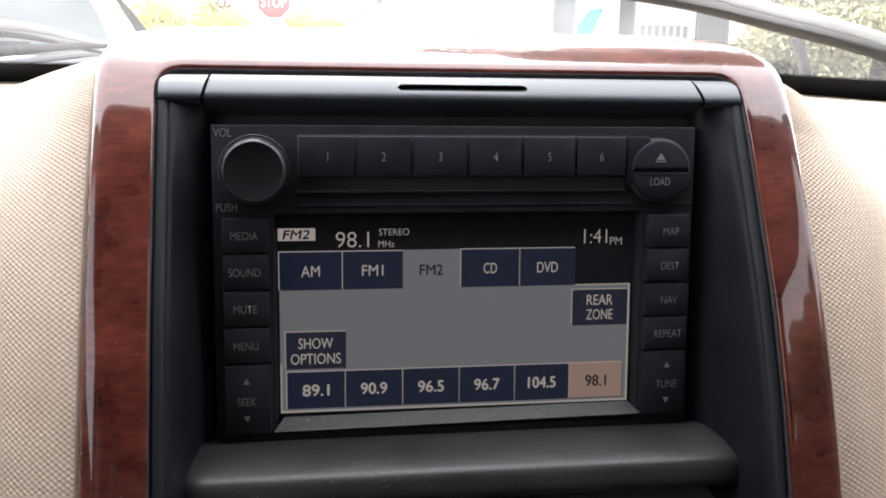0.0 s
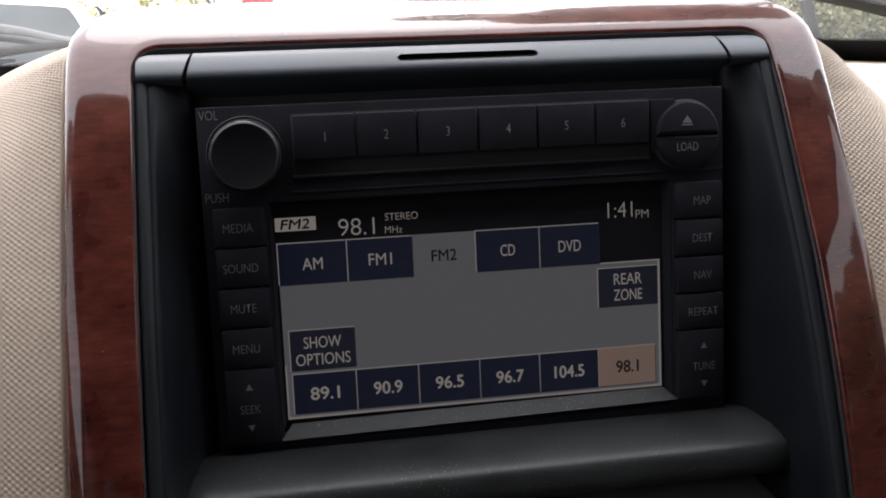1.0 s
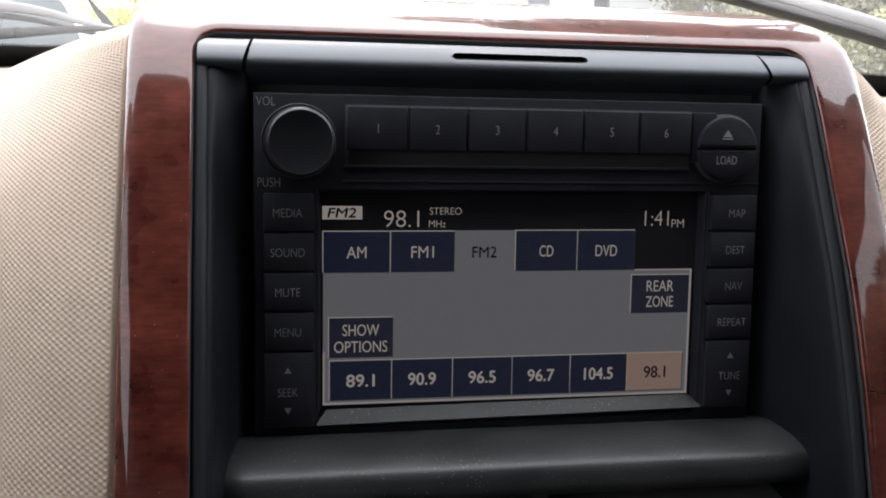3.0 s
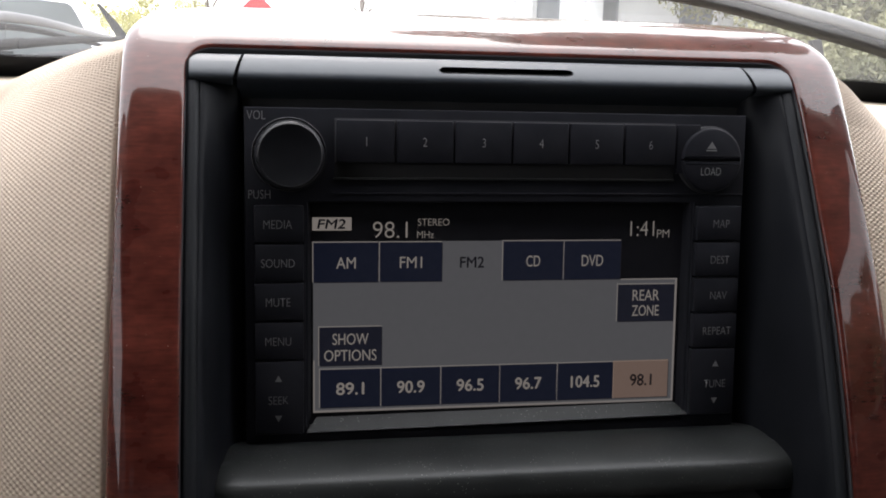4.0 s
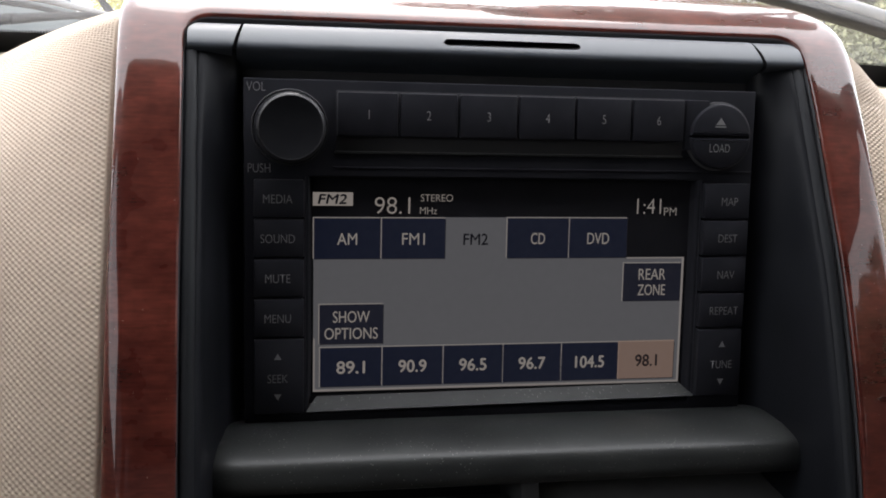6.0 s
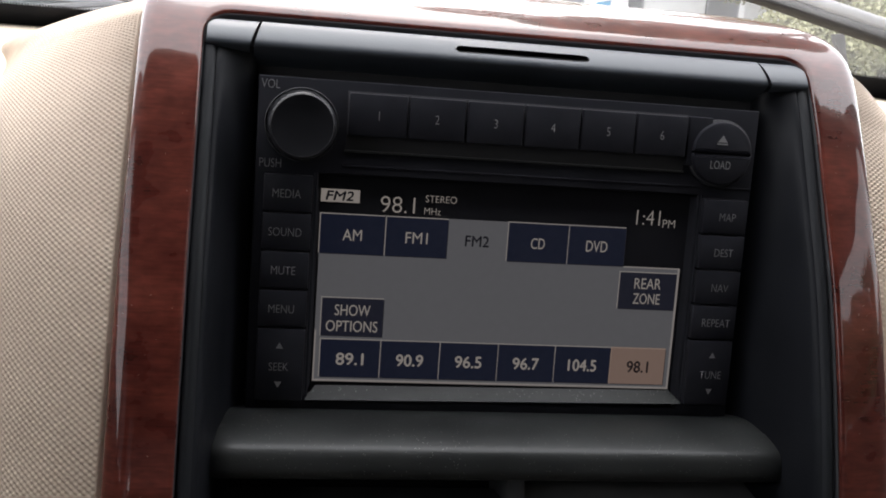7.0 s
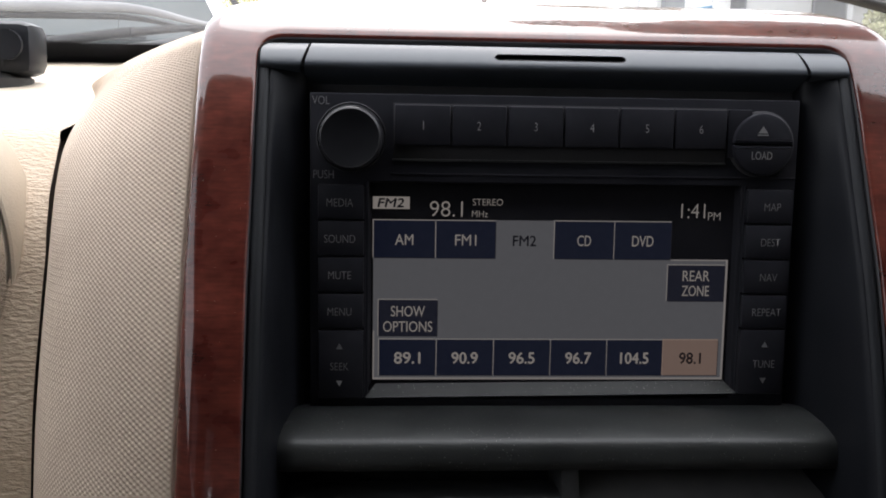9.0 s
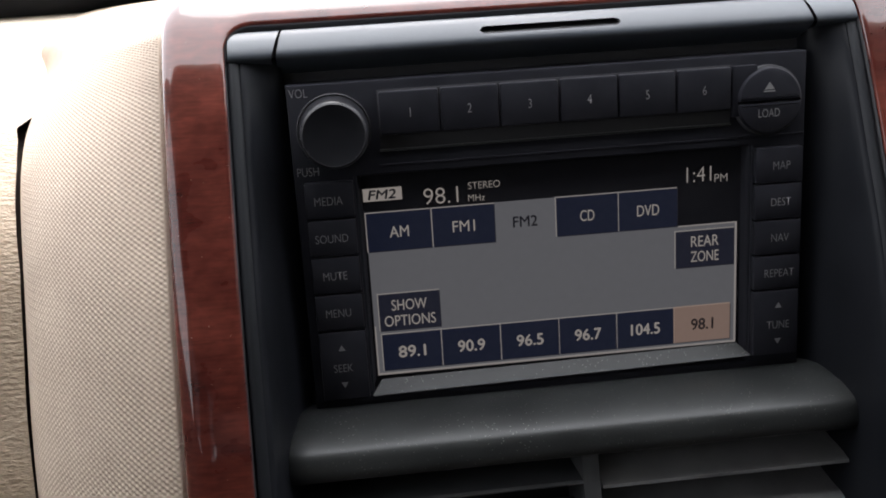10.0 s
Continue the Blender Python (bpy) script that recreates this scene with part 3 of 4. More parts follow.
knob = part("volume_knob", lathe([(0.01236, FACE_Y), (0.01218, -0.0075), (0.01191, -0.0130), (0.01164, -0.0158), (0.01118, -0.0170), (0.01056, -0.0175), (0.00975, -0.0174), (0.00813, -0.0170),
                                  (0.00452, -0.0167), (0.00072, -0.0166)], KNOB_AT, 72), KNOB, radio, "round dished volume knob")
# Thin paler ring, added for the highlight round the knob's edge.
part("knob_highlight", lathe([(0.01169, -0.0156), (0.01150, -0.0166), (0.01115, -0.01725), (0.01064, -0.01765), (0.01037, -0.01755), (0.01037, -0.0170)], KNOB_AT, 72, caps=False), RIM, knob, "thin glossy ring for the edge's highlight")
part("knob_collar", lathe([(0.01317, FACE_Y + 0.0005), (0.01317, FACE_Y - 0.0006), (0.01282, FACE_Y - 0.0010), (0.01245, FACE_Y - 0.0004)], KNOB_AT, 64), VOID, radio)
lettering("VOL", -0.0905, FACE_Y - 0.0002, 0.0640, 0.0031, FAINT, radio, 0.75)
lettering("PUSH", -0.0895, FACE_Y - 0.0002, 0.0362, 0.0031, FAINT, radio, 0.75)

# Key columns beside the display.
for sign, words in ((-1, ("MEDIA", "SOUND", "MUTE", "MENU", "SEEK")), (1, ("MAP", "DEST", "NAV", "REPEAT", "TUNE"))):
    edges = (0.0326, 0.0189, 0.0050, -0.0091, -0.0233, -0.0508) if sign < 0 else (0.0326, 0.0188, 0.0050, -0.0088, -0.0226, -0.0492)
    x0, x1 = (-0.0914, -0.0741) if sign < 0 else (0.0741, 0.0920)
    mid = -0.0832 if sign < 0 else 0.0839
    for n, word in enumerate(words):
        key = part("side_key", block(x0, x1, FACE_Y - 0.0030, FACE_Y + 0.001, edges[n + 1] + 0.0004, edges[n] - 0.0002, bevel=0.0006), KEY, radio)
        z = (edges[n] + edges[n + 1]) / 2
        lettering(word, mid, FACE_Y - 0.0032, z - (0 if n < 4 else 0.0006), 0.0030, FAINT, key, 0.78)
        if n == 4:
            for way in (1, -1):
                arrow = bmesh.new()
                zc = z + way * 0.0072
                arrow.faces.new([arrow.verts.new((mid + dx, FACE_Y - 0.0032, zc + way * dz)) for dx, dz in ((-0.0013, -0.001), (0.0013, -0.001), (0, 0.0013))])
                part("arrow_mark", arrow, FAINT, key)

# The display and the ledge under it.
display = part("display", block(-0.0735, 0.0735, 0.0003, 0.006, -0.0490, 0.0345), GLASS_BLACK, radio, "dark display showing the radio's lit menu")
ledge = bmesh.new()
lv = [[ledge.verts.new(p) for p in line] for line in (
    ((-0.0692, -0.0002, -0.0462), (0.0702, -0.0002, -0.0450)), ((-0.0730, -0.0052, -0.0500), (0.0738, -0.0052, -0.0484)),
    ((-0.0731, -0.0058, -0.0504), (0.0739, -0.0058, -0.0488)), ((-0.0731, 0.002, -0.0530), (0.0739, 0.002, -0.0520)))]
for a, b in zip(lv, lv[1:]):
    ledge.faces.new((a[0], a[1], b[1], b[0]))
part("ledge", ledge, DUSTY, radio, "dusty sloping ledge under the display")
for sign in (-1, 1):
    jamb = bmesh.new()
    xi = 0.0712
    jamb.faces.new([jamb.verts.new(p) for p in ((sign * xi, 0.0002, 0.0335), (sign * 0.0738, -0.0048, 0.0335), (sign * 0.0738, -0.0052, -0.0490), (sign * xi, 0.0002, -0.0460))])
    part("display_jamb", jamb, FACE, radio)

Y1, Y2, Y3 = -0.0001, -0.00025, -0.0004
part("status_badge", patch(-0.0708, -0.0566, 0.0229, 0.0277, Y1), L_TEXT, display, "pale lit badge")
lettering("FM2", -0.0637, Y2, 0.0253, 0.0033, L_DARK, display, 1.0, slant=0.2, width=0.0098, bold=0.00016)
lettering("98.1", -0.0424, Y1, 0.0231, 0.0060, L_TEXT, display, width=0.0128)
lettering("STEREO", -0.0263, Y1, 0.0259, 0.0026, L_TEXT, display, width=0.0118)
lettering("MHz", -0.0293, Y1, 0.0213, 0.0025, L_TEXT, display, width=0.0062)
lettering("1:41", 0.0549, Y1, 0.0233, 0.0058, L_DIM, display, width=0.0096)
lettering("PM", 0.0634, Y1, 0.0213, 0.0031, L_DIM, display, width=0.0050)
menu = bmesh.new()
for x0, x1, z0, z1 in ((-0.0705, 0.0698, -0.0446, 0.0040), (-0.0231, -0.0002, 0.0040, 0.0189)):
    box(menu, x0, x1, Y1, Y1 + 0.00008, z0, z1)
part("menu_panel", menu, L_PANEL, display, "light grey lit menu panel")
EDGES = bmesh.new()
for x0, x1, z0, z1 in ((-0.0705, 0.0698, -0.0446, -0.0438), (0.0690, 0.0698, -0.0446, 0.0040), (-0.0705, -0.0699, -0.0446, -0.0250), (0.0468, 0.0698, 0.0035, 0.0040)):
    box(EDGES, x0, x1, Y2, Y2 + 0.00008, z0, z1)
part("menu_border", EDGES, L_EDGE, display)


def screen_key(word, x0, x1, z0, z1, fill, ink, height, width, lines=None, rim=True):
    """A lit key: a pale rim on its top and left, its fill and its word."""
    part("key_rim", patch(x0 - 0.0004, x1, z0, z1 + 0.0004, Y2), L_EDGE if rim else L_SELECT_EDGE, display)
    part("key_shade", patch(x0 + 0.0003, x1 + 0.0003, z0 - 0.0003, z1 - 0.0003, Y2), L_SHADE, display)
    key = part("screen_key", patch(x0, x1, z0, z1, Y2 - 0.0001), fill, display)
    for word_, z in lines or ((word, (z0 + z1) / 2 - 0.0002),):
        lettering(word_, (x0 + x1) / 2, Y3, z, height, ink, key, width=width if isinstance(width, float) else width[word_], bold=0.00008 if z > -0.03 else 0.00020)


screen_key("AM", -0.0704, -0.0468, 0.0040, 0.0185, L_TAB, L_TEXT, 0.0041, 0.0070)
screen_key("FM1", -0.0462, -0.0231, 0.0040, 0.0185, L_TAB, L_TEXT, 0.0041, 0.0082)
lettering("FM2", -0.0116, Y2, 0.0109, 0.0040, L_DARK, display, width=0.0090, bold=0.00012)
screen_key("CD", 0.0002, 0.0236, 0.0040, 0.0187, L_TAB, L_TEXT, 0.0041, 0.0053)
screen_key("DVD", 0.0240, 0.0464, 0.0040, 0.0187, L_TAB, L_TEXT, 0.0041, 0.0084)
screen_key("", 0.0458, 0.0686, -0.0126, 0.0017, L_BOX, L_TEXT, 0.0041, {"REAR": 0.0107, "ZONE": 0.0109}, (("REAR", -0.0025), ("ZONE", -0.0085)))
screen_key("", -0.0683, -0.0454, -0.0270, -0.0127, L_BOX, L_TEXT, 0.0041, {"SHOW": 0.0132, "OPTIONS": 0.0192}, (("SHOW", -0.0172), ("OPTIONS", -0.0233)))
for n, word in enumerate(("89.1", "90.9", "96.5", "96.7", "104.5", "98.1")):
    x0 = -0.0680 + n * 0.02266
    last = n == 5
    screen_key(word, x0, x0 + (0.0222 if not last else 0.0221), -0.0428, -0.0285, L_SELECT if last else L_TAB, L_DARK_SELECT if last else L_TEXT, 0.0044,
               0.0112 if len(word) == 5 else (0.0086 if last else 0.0101), rim=not last)

# ---- the air vents under it ----
vent = thing("centre_air_vent", (0, -0.02, -0.13), "dusty black centre air vents under a rounded cowl", "air vent")
cowl_rows = []
COWL = smooth_line([(0.004, -0.0556), (-0.006, -0.0540), (-0.014, -0.0545), (-0.022, -0.0564), (-0.0284, -0.0590), (-0.0312, -0.0612), (-0.0324, -0.0645), (-0.0326, -0.0690), (-0.0300, -0.0713), (-0.018, -0.0715)], 6)
for k in np.linspace(0, 1, 60):
    x = -0.1050 + 0.2180 * k
    round_ = max(0, 1 - (0.1130 - x) / 0.015)
    left_ = max(0, 1 - (x + 0.1050) / 0.004)
    pull = 0.008 * round_**2.5 + 0.0025 * left_**2
    cowl_rows.append([(x, y + pull * min(1, max(0, (-0.004 - y) / 0.02)), z - 0.7 * pull * (1 if y > -0.02 else 0.3)) for y, z in COWL])
sheet("cowl", cowl_rows, DUSTY, vent, "dusty rounded grey-black cowl")
part("vent_cavity", block(-0.1050, 0.1085, 0.004, 0.02, -0.20, -0.0515), FLANGE, vent)
divider = outline_plate([(0.0002, -0.068), (0.0068, -0.068), (0.0160, -0.2), (0.0090, -0.2)], -0.0285, 0.004, 0.001)
part("divider", divider, SLAT, vent)


def louvre(x0, x1, z, tilt, deep=0.022):
    """A tapered slat with a rounded front edge, tilted about its front."""
    bm = bmesh.new()
    shape = [(0, -0.0009), (-0.0007, 0.0), (0, 0.0009), (0.004, 0.0013), (deep, 0.0008), (deep, -0.0008), (0.004, -0.0013)]
    ca, sa = math.cos(tilt), math.sin(tilt)
    ends = []
    for x in (x0, x1):
        ends.append([bm.verts.new((x, -0.0275 + d * ca - h * sa, z + d * sa + h * ca)) for d, h in shape])
    for n in range(len(shape)):
        m = (n + 1) % len(shape)
        bm.faces.new((ends[0][n], ends[0][m], ends[1][m], ends[1][n]))
    bm.faces.new(ends[0])
    bm.faces.new(ends[1][::-1])
    return bm


for n in range(6):
    part("louvre", louvre(-0.1035, 0.0022 + 0.0008 * n, -0.0835 - 0.0168 * n, radians(-4)), SLAT, vent)
    part("louvre", louvre(0.0088 + 0.0008 * n, 0.1085, -0.0864 - 0.0168 * n, radians(22), 0.020), LOUVRE, vent)
tab = outline_plate([(0.0486, -0.1078), (0.0742, -0.1083), (0.0790, -0.133), (0.0534, -0.133)], -0.0345, -0.020, 0.0012)
part("louvre_tab", tab, TAB_GREY, vent, "small grey thumb tab")


# ---- padded flanks beside the wood ----
PAD_SEAM = [  # height on the wood's edge, then the outer seam: half-width, depth, height
    (-0.235, 0.2150, 0.010, -0.235), (-0.12, 0.2132, 0.016, -0.12), (-0.06, 0.2118, 0.021, -0.062), (-0.03, 0.2100, 0.026, -0.032), (0.0, 0.2092, 0.036, -0.002), (0.02, 0.2112, 0.049, 0.018),
    (0.04, 0.2143, 0.068, 0.0345), (0.055, 0.2165, 0.086, 0.0445), (0.068, 0.2195, 0.109, 0.0505), (0.080, 0.2230, 0.142, 0.0560), (0.090, 0.2280, 0.180, 0.0630)]
_key = np.array(PAD_SEAM)
PAD_BACK = [((0.1225, 0.085, 0.0985), (0.2450, 0.245, 0.0740)), ((0.1200, 0.15, 0.0985), (0.2500, 0.300, 0.0825)), ((0.118, 0.25, 0.0980), (0.2500, 0.345, 0.0890)), ((0.118, 0.34, 0.0975), (0.2500, 0.385, 0.0950))]


def pad_grid(sign, count=700, wide=190):
    """The pad's smooth surface: rows from the wood's edge to the outer seam."""
    edge, seam = [], []
    for n, p in enumerate((WOOD_EDGE if sign < 0 else WOOD_EDGE[::-1])[: 46 + (6 if sign < 0 else 4)]):
        edge.append(list(p))
        if n < 46 and p[2] <= 0.09:
            seam.append([sign * np.interp(p[2], _key[:, 0], _key[:, 1]) + 0.0045, np.interp(p[2], _key[:, 0], _key[:, 2]), np.interp(p[2], _key[:, 0], _key[:, 3])])
            first = len(edge)
    last = len(edge)
    for n in range(first, last):
        k = (n + 1 - first) / (last - first)
        seam.append([sign * (0.2280 + 0.0120 * k) + 0.0045, 0.180 + 0.035 * k, 0.063 + 0.007 * k])
    for a, b in PAD_BACK:
        edge.append([sign * a[0], a[1], a[2]])
        seam.append([sign * b[0], b[1], b[2]])
    edge, seam = np.array(edge), np.array(seam)
    mid = 0.5 * (edge + seam)
    s = np.r_[0, np.cumsum(np.linalg.norm(np.diff(mid, axis=0), axis=1))]
    t = np.linspace(0, s[-1], count)
    a, b = (np.stack([np.interp(t, s, e[:, n]) for n in range(3)], 1) for e in (edge, seam))

    def eased(v, reach):
        """Smooths the rows of v along the pad."""
        w = np.hanning(2 * reach + 1) / np.hanning(2 * reach + 1).sum()
        return np.stack([np.convolve(np.pad(v[:, n], reach, mode="reflect", reflect_type="odd"), w, "valid") for n in range(3)], 1)

    b = eased(b, 60)
    turn = int(np.argmax(a[:, 2] > 0.086))
    late = np.clip((np.arange(count)[:, None] - turn + 10) / 60, 0, 1)
    late = late * late * (3 - 2 * late)
    a = a * (1 - late) + eased(eased(a, 90), 60) * late
    along = np.linspace(0, 1, wide)[None, :, None]
    over = np.clip((a[:, 2:] - 0.045) / 0.045, 0, 1)
    over = over * over * (3 - 2 * over)
    bend = np.array([[0.78, 0.10, 0.42]]) * (1 - over) + np.array([[0.55, 0.30, 0.46]]) * over
    ctrl = eased(a + (b - a) * bend + np.array([0, 0, 0.004]), 120)
    grid = (1 - along) ** 2 * a[:, None] + 2 * along * (1 - along) * ctrl[:, None] + along**2 * b[:, None]
    return a, b, grid


def pad(sign, label):
    """The woven pad from the wood's edge round to the seam with the dashboard."""
    count, wide = 1000, 240
    a, b, grid = pad_grid(sign, count, wide)
    dv, du = np.gradient(grid, axis=0), np.gradient(grid, axis=1)
    normal = np.cross(du, dv) * -sign
    normal /= np.linalg.norm(normal, axis=-1, keepdims=True) + 1e-12
    if normal[count // 3, wide // 3, 1] > 0:
        normal = -normal
    p = np.linspace(0, 0.088, wide)[None, :] * np.ones((count, 1))
    q = np.linspace(0, float(np.linalg.norm(dv[:, wide // 2], axis=-1).sum()), count)[:, None]
    weave = 0.5 * (np.cos(2 * math.pi * (p / 0.00235 + q / 0.00215)) + np.cos(2 * math.pi * (p / 0.00235 - q / 0.00215)))
    fade = np.clip(np.minimum(p, p[:, -1:] - p) / 0.0015, 0, 1)
    tuck = np.clip(1 - p / 0.0022, 0, 1) ** 2
    grid = grid + normal * (0.00048 * weave * fade - 0.0032 * tuck)[..., None]
    back = grid[:, -1:] + np.array([-sign * 0.006, 0.005, -0.012]) * np.linspace(0, 1, 3)[None, 1:, None]
    inner = grid[:, :1] + np.array([0, 0.010, -0.002])
    ob = thing("dashboard_pad", (sign * 0.17, 0.02, -0.235), label, "dashboard pad", "pads beside the centre stack")
    sheet("pad_cover", np.concatenate([inner, grid, back], 1), WEAVE, ob)
    # Dark strip that paints the thin shadow line beside the wood.
    low = a[a[:, 1] < 0.062]
    strip = [list(p_) for p_ in (low + np.array([0, 0.0040, 0]), low + np.array([sign * 0.0008, 0.0026, 0.0]), low + np.array([sign * 0.0018, 0.0040, 0]))]
    sheet("edge_shade", np.array(strip), SEAM_SHADE, ob, "dark narrow strip for the shadow line along the wood")


pad(-1, "beige woven-texture dashboard pad beside the wood, with open dark seam")
pad(1, "beige woven-texture vinyl dashboard pad beside the wood")

# ---- the dashboard ----
dash = thing("dashboard", (0, 0.2, -0.24), "tan grained vinyl dashboard, its beige top coloured paler for daylight under the windshield", "dashboard")
FRONT = [(0.014, -0.24), (0.019, -0.12), (0.0245, -0.06), (0.030, -0.03), (0.0395, 0.0), (0.0525, 0.02), (0.0695, 0.036), (0.083, 0.0465), (0.094, 0.0525), (0.1035, 0.0560)]
TOP = [(0.1070, 0.0570), (0.12, 0.0588), (0.15, 0.0625), (0.22, 0.0720), (0.30, 0.0840), (0.40, 0.0985)]


def dash_side(sign, points, mat, name, gap=0.0, curve=True):
    rows_ = []
    for y, z in (smooth_line(points, 8) if curve else points):
        opening = gap * min(1, max(0, (0.0565 - z) / 0.036))
        seam_x = float(np.interp(z, _key[:, 3], _key[:, 1])) + 0.0045 * sign
        tuck = min(1, max(0, (z - 0.0490) / 0.0085))
        first = 0.200 if not gap else (seam_x + opening) * (1 - tuck) + 0.200 * tuck
        xs_ = first + (0.76 - first) * np.linspace(0, 1, 40) ** 1.4
        rows_.append([(sign * x, y + 0.10 * max(0, x - 0.45) ** 2, z - 0.05 * max(0, x - 0.30) * max(0, z) / 0.085) for x in xs_])
    return sheet(name, rows_, mat, dash)


dash_side(1, FRONT, LEATHER, "lower_panel")
dash_side(1, [(0.1035, 0.0560), (0.1042, 0.0548), (0.1062, 0.0550), (0.1070, 0.0570)], LEATHER, "groove", curve=False)
dash_side(1, TOP, DASH_TOP, "upper_panel")
dash_side(-1, FRONT, LEATHER, "lower_panel", gap=0.0028)
dash_side(-1, [FRONT[-1], *TOP], DASH_TOP, "upper_panel")
# Backing behind the open seam, coloured brown for the shade inside.
sheet("seam_backing", [[(-0.195, y + 0.012, z - 0.002), (-0.26, y + 0.014, z - 0.002)] for y, z in FRONT], SEAM_SHADE, dash)
_top = smooth_line(TOP, 8)
for y, start in ((0.142, 0.255), (0.166, 0.285), (0.174, 0.285)):
    strip = [[(x, y + d + 0.10 * max(0, x - 0.45) ** 2, (np.interp(y + d, _top[:, 0], _top[:, 1]) + 0.0003) - 0.05 * max(0, x - 0.30) * np.interp(y + d, _top[:, 0], _top[:, 1]) / 0.085)
              for x in np.linspace(start, 0.7, 24)] for d in (0, 0.0014)]
    sheet("airbag_seam", strip, CABIN_DARK, dash)
hump = []
for y, z in ((0.050, 0.0985), (0.062, 0.1055), (0.085, 0.1108), (0.11, 0.1120), (0.15, 0.1110), (0.20, 0.1080), (0.28, 0.1030), (0.40, 0.0985)):
    hump.append([(x, y, 0.070 + (z - 0.070) * (1 - (abs(x) / 0.133) ** 5)) for x in 0.132 * np.sin(np.linspace(-math.pi / 2, math.pi / 2, 41))])
sheet("centre_top", hump, DASH_TOP, dash)

# Instrument cluster pod beside the driver's side pad.
pod = thing("instrument_pod", (-0.342, 0.05, -0.09), "round instrument pod with a chrome ring in a cream rim", "instrument cluster")
CENTRE = (-0.3165, 0.0, -0.0065)
part("rim", lathe([(0.1010, 0.062), (0.1005, 0.0480), (0.0996, 0.0415), (0.0986, 0.0372), (0.0975, 0.0350), (0.0964, 0.0345), (0.0955, 0.0355), (0.0948, 0.042)], CENTRE, 120, caps=False), DASH_TOP, pod, "cream rim")
part("chrome_ring", lathe([(0.0952, 0.050), (0.0952, 0.0330), (0.0944, 0.0285), (0.0925, 0.0242), (0.0895, 0.0212), (0.0862, 0.0200), (0.0832, 0.0208), (0.0806, 0.0240), (0.0790, 0.0300), (0.0784, 0.0420)], CENTRE, 120, caps=False), CHROME, pod, "polished chrome ring")
part("dial", lathe([(0.0794, 0.042), (0.0788, 0.0415), (0.001, 0.0415)], CENTRE, 64), BLACK, pod, "dark dial face")
for z in (-0.1014, -0.1066):
    slit = thing("dash_slit", (-0.27, 0.02, z), "short dark slit in the tan dashboard panel", "slit", "slits low in the dashboard")
    part("slit_lining", block(-0.30, -0.2330, 0.0165, 0.022, z - 0.0009, z + 0.0009, bevel=0.0006), VOID, slit)

# Small black mount standing on the dash top.
mount = thing("dash_mount", (-0.298, 0.23, 0.0725), "small black plastic swivel mount on the dash top", "mount")
part("foot", lathe([(0.024, 0.070), (0.024, 0.0765), (0.018, 0.0805), (0.010, 0.084), (0.010, 0.09)], (-0.298, 0.23, 0), 32, "z"), RUBBER, mount)
part("body", block(-0.335, -0.268, 0.212, 0.246, 0.078, 0.109, bevel=0.007), BLACK, mount)
part("pivot", lathe([(0.0085, 0.206), (0.0085, 0.209), (0.0065, 0.211), (0.0065, 0.214)], (-0.280, 0, 0.095), 28), BLACK, mount)
part("screw", lathe([(0.004, 0.203), (0.004, 0.207)], (-0.298, 0, 0.092), 20), CHROME, mount)

# ---- windshield, cowl, wipers ----
wind = thing("window_1", (0, 0.42, 0.08), "clear raked windshield with a black border", "windshield", kind="structure")


def on_glass(x, k, out=0.0):
    """A point of the windshield: k from its base (0) to its head (1)."""
    bow = 0.10 * x * x
    return (x * (1 - 0.14 * k), 0.418 - 0.67 * k - bow + 0.512 * out, 0.068 + 0.40 * k + 0.859 * out)


glass = sheet("pane", [[on_glass(x, k) for x in np.linspace(-0.74, 0.74, 40)] for k in np.linspace(0, 1, 16)], CLEAR, wind)
glass.visible_shadow = False
BORDER = ((0.402, 0.074), (0.375, 0.090), (0.3585, 0.1000), (0.3500, 0.1050))


def on_border(x, y, z):
    return x, y - 0.10 * x * x, z - 0.05 * max(0, abs(x) - 0.30)


sheet("black_border", [[on_border(x, y, z) for x in np.linspace(-0.75, 0.75, 40)] for y, z in BORDER], BLACK, wind, "black border along the glass's base")
teeth = bmesh.new()
for x in np.arange(-0.72, 0.72, 0.0018):
    y, z = BORDER[-1]
    teeth.faces.new([teeth.verts.new(on_border(x + dx, y - 1.675 * dz, z + dz)) for dx, dz in ((0, -0.0004), (0.0014, -0.0004), (0.0011, 0.0013), (0.0003, 0.0013))])
tagged(part("border_dots", teeth, BLACK, wind, "fading row of black dots", smooth=False), kind="stuff")
cowl = thing("cowl_panel", (0, 0.52, 0.07), "dark grey grille panel outside the windshield's base", "cowl panel")
sheet("panel", [[(x, y - 0.10 * x * x, z - 0.14 * max(0, abs(x) - 0.2)) for x in np.linspace(-0.75, 0.75, 40)] for y, z in ((0.43, 0.094), (0.455, 0.117), (0.52, 0.128), (0.60, 0.135), (0.62, 0.12))], COWL_GREY, cowl, thick=0.004)
for n in range(7):
    y = 0.465 + 0.02 * n
    sheet("rib", [[(x, y - 0.10 * x * x + d, 0.1195 + 0.0021 * n + h - 0.14 * max(0, abs(x) - 0.2)) for x in np.linspace(-0.72, 0.72, 30)] for d, h in ((0, 0), (0.003, 0.003), (0.006, 0))], RUBBER if n in (1, 4) else BLACK, cowl)


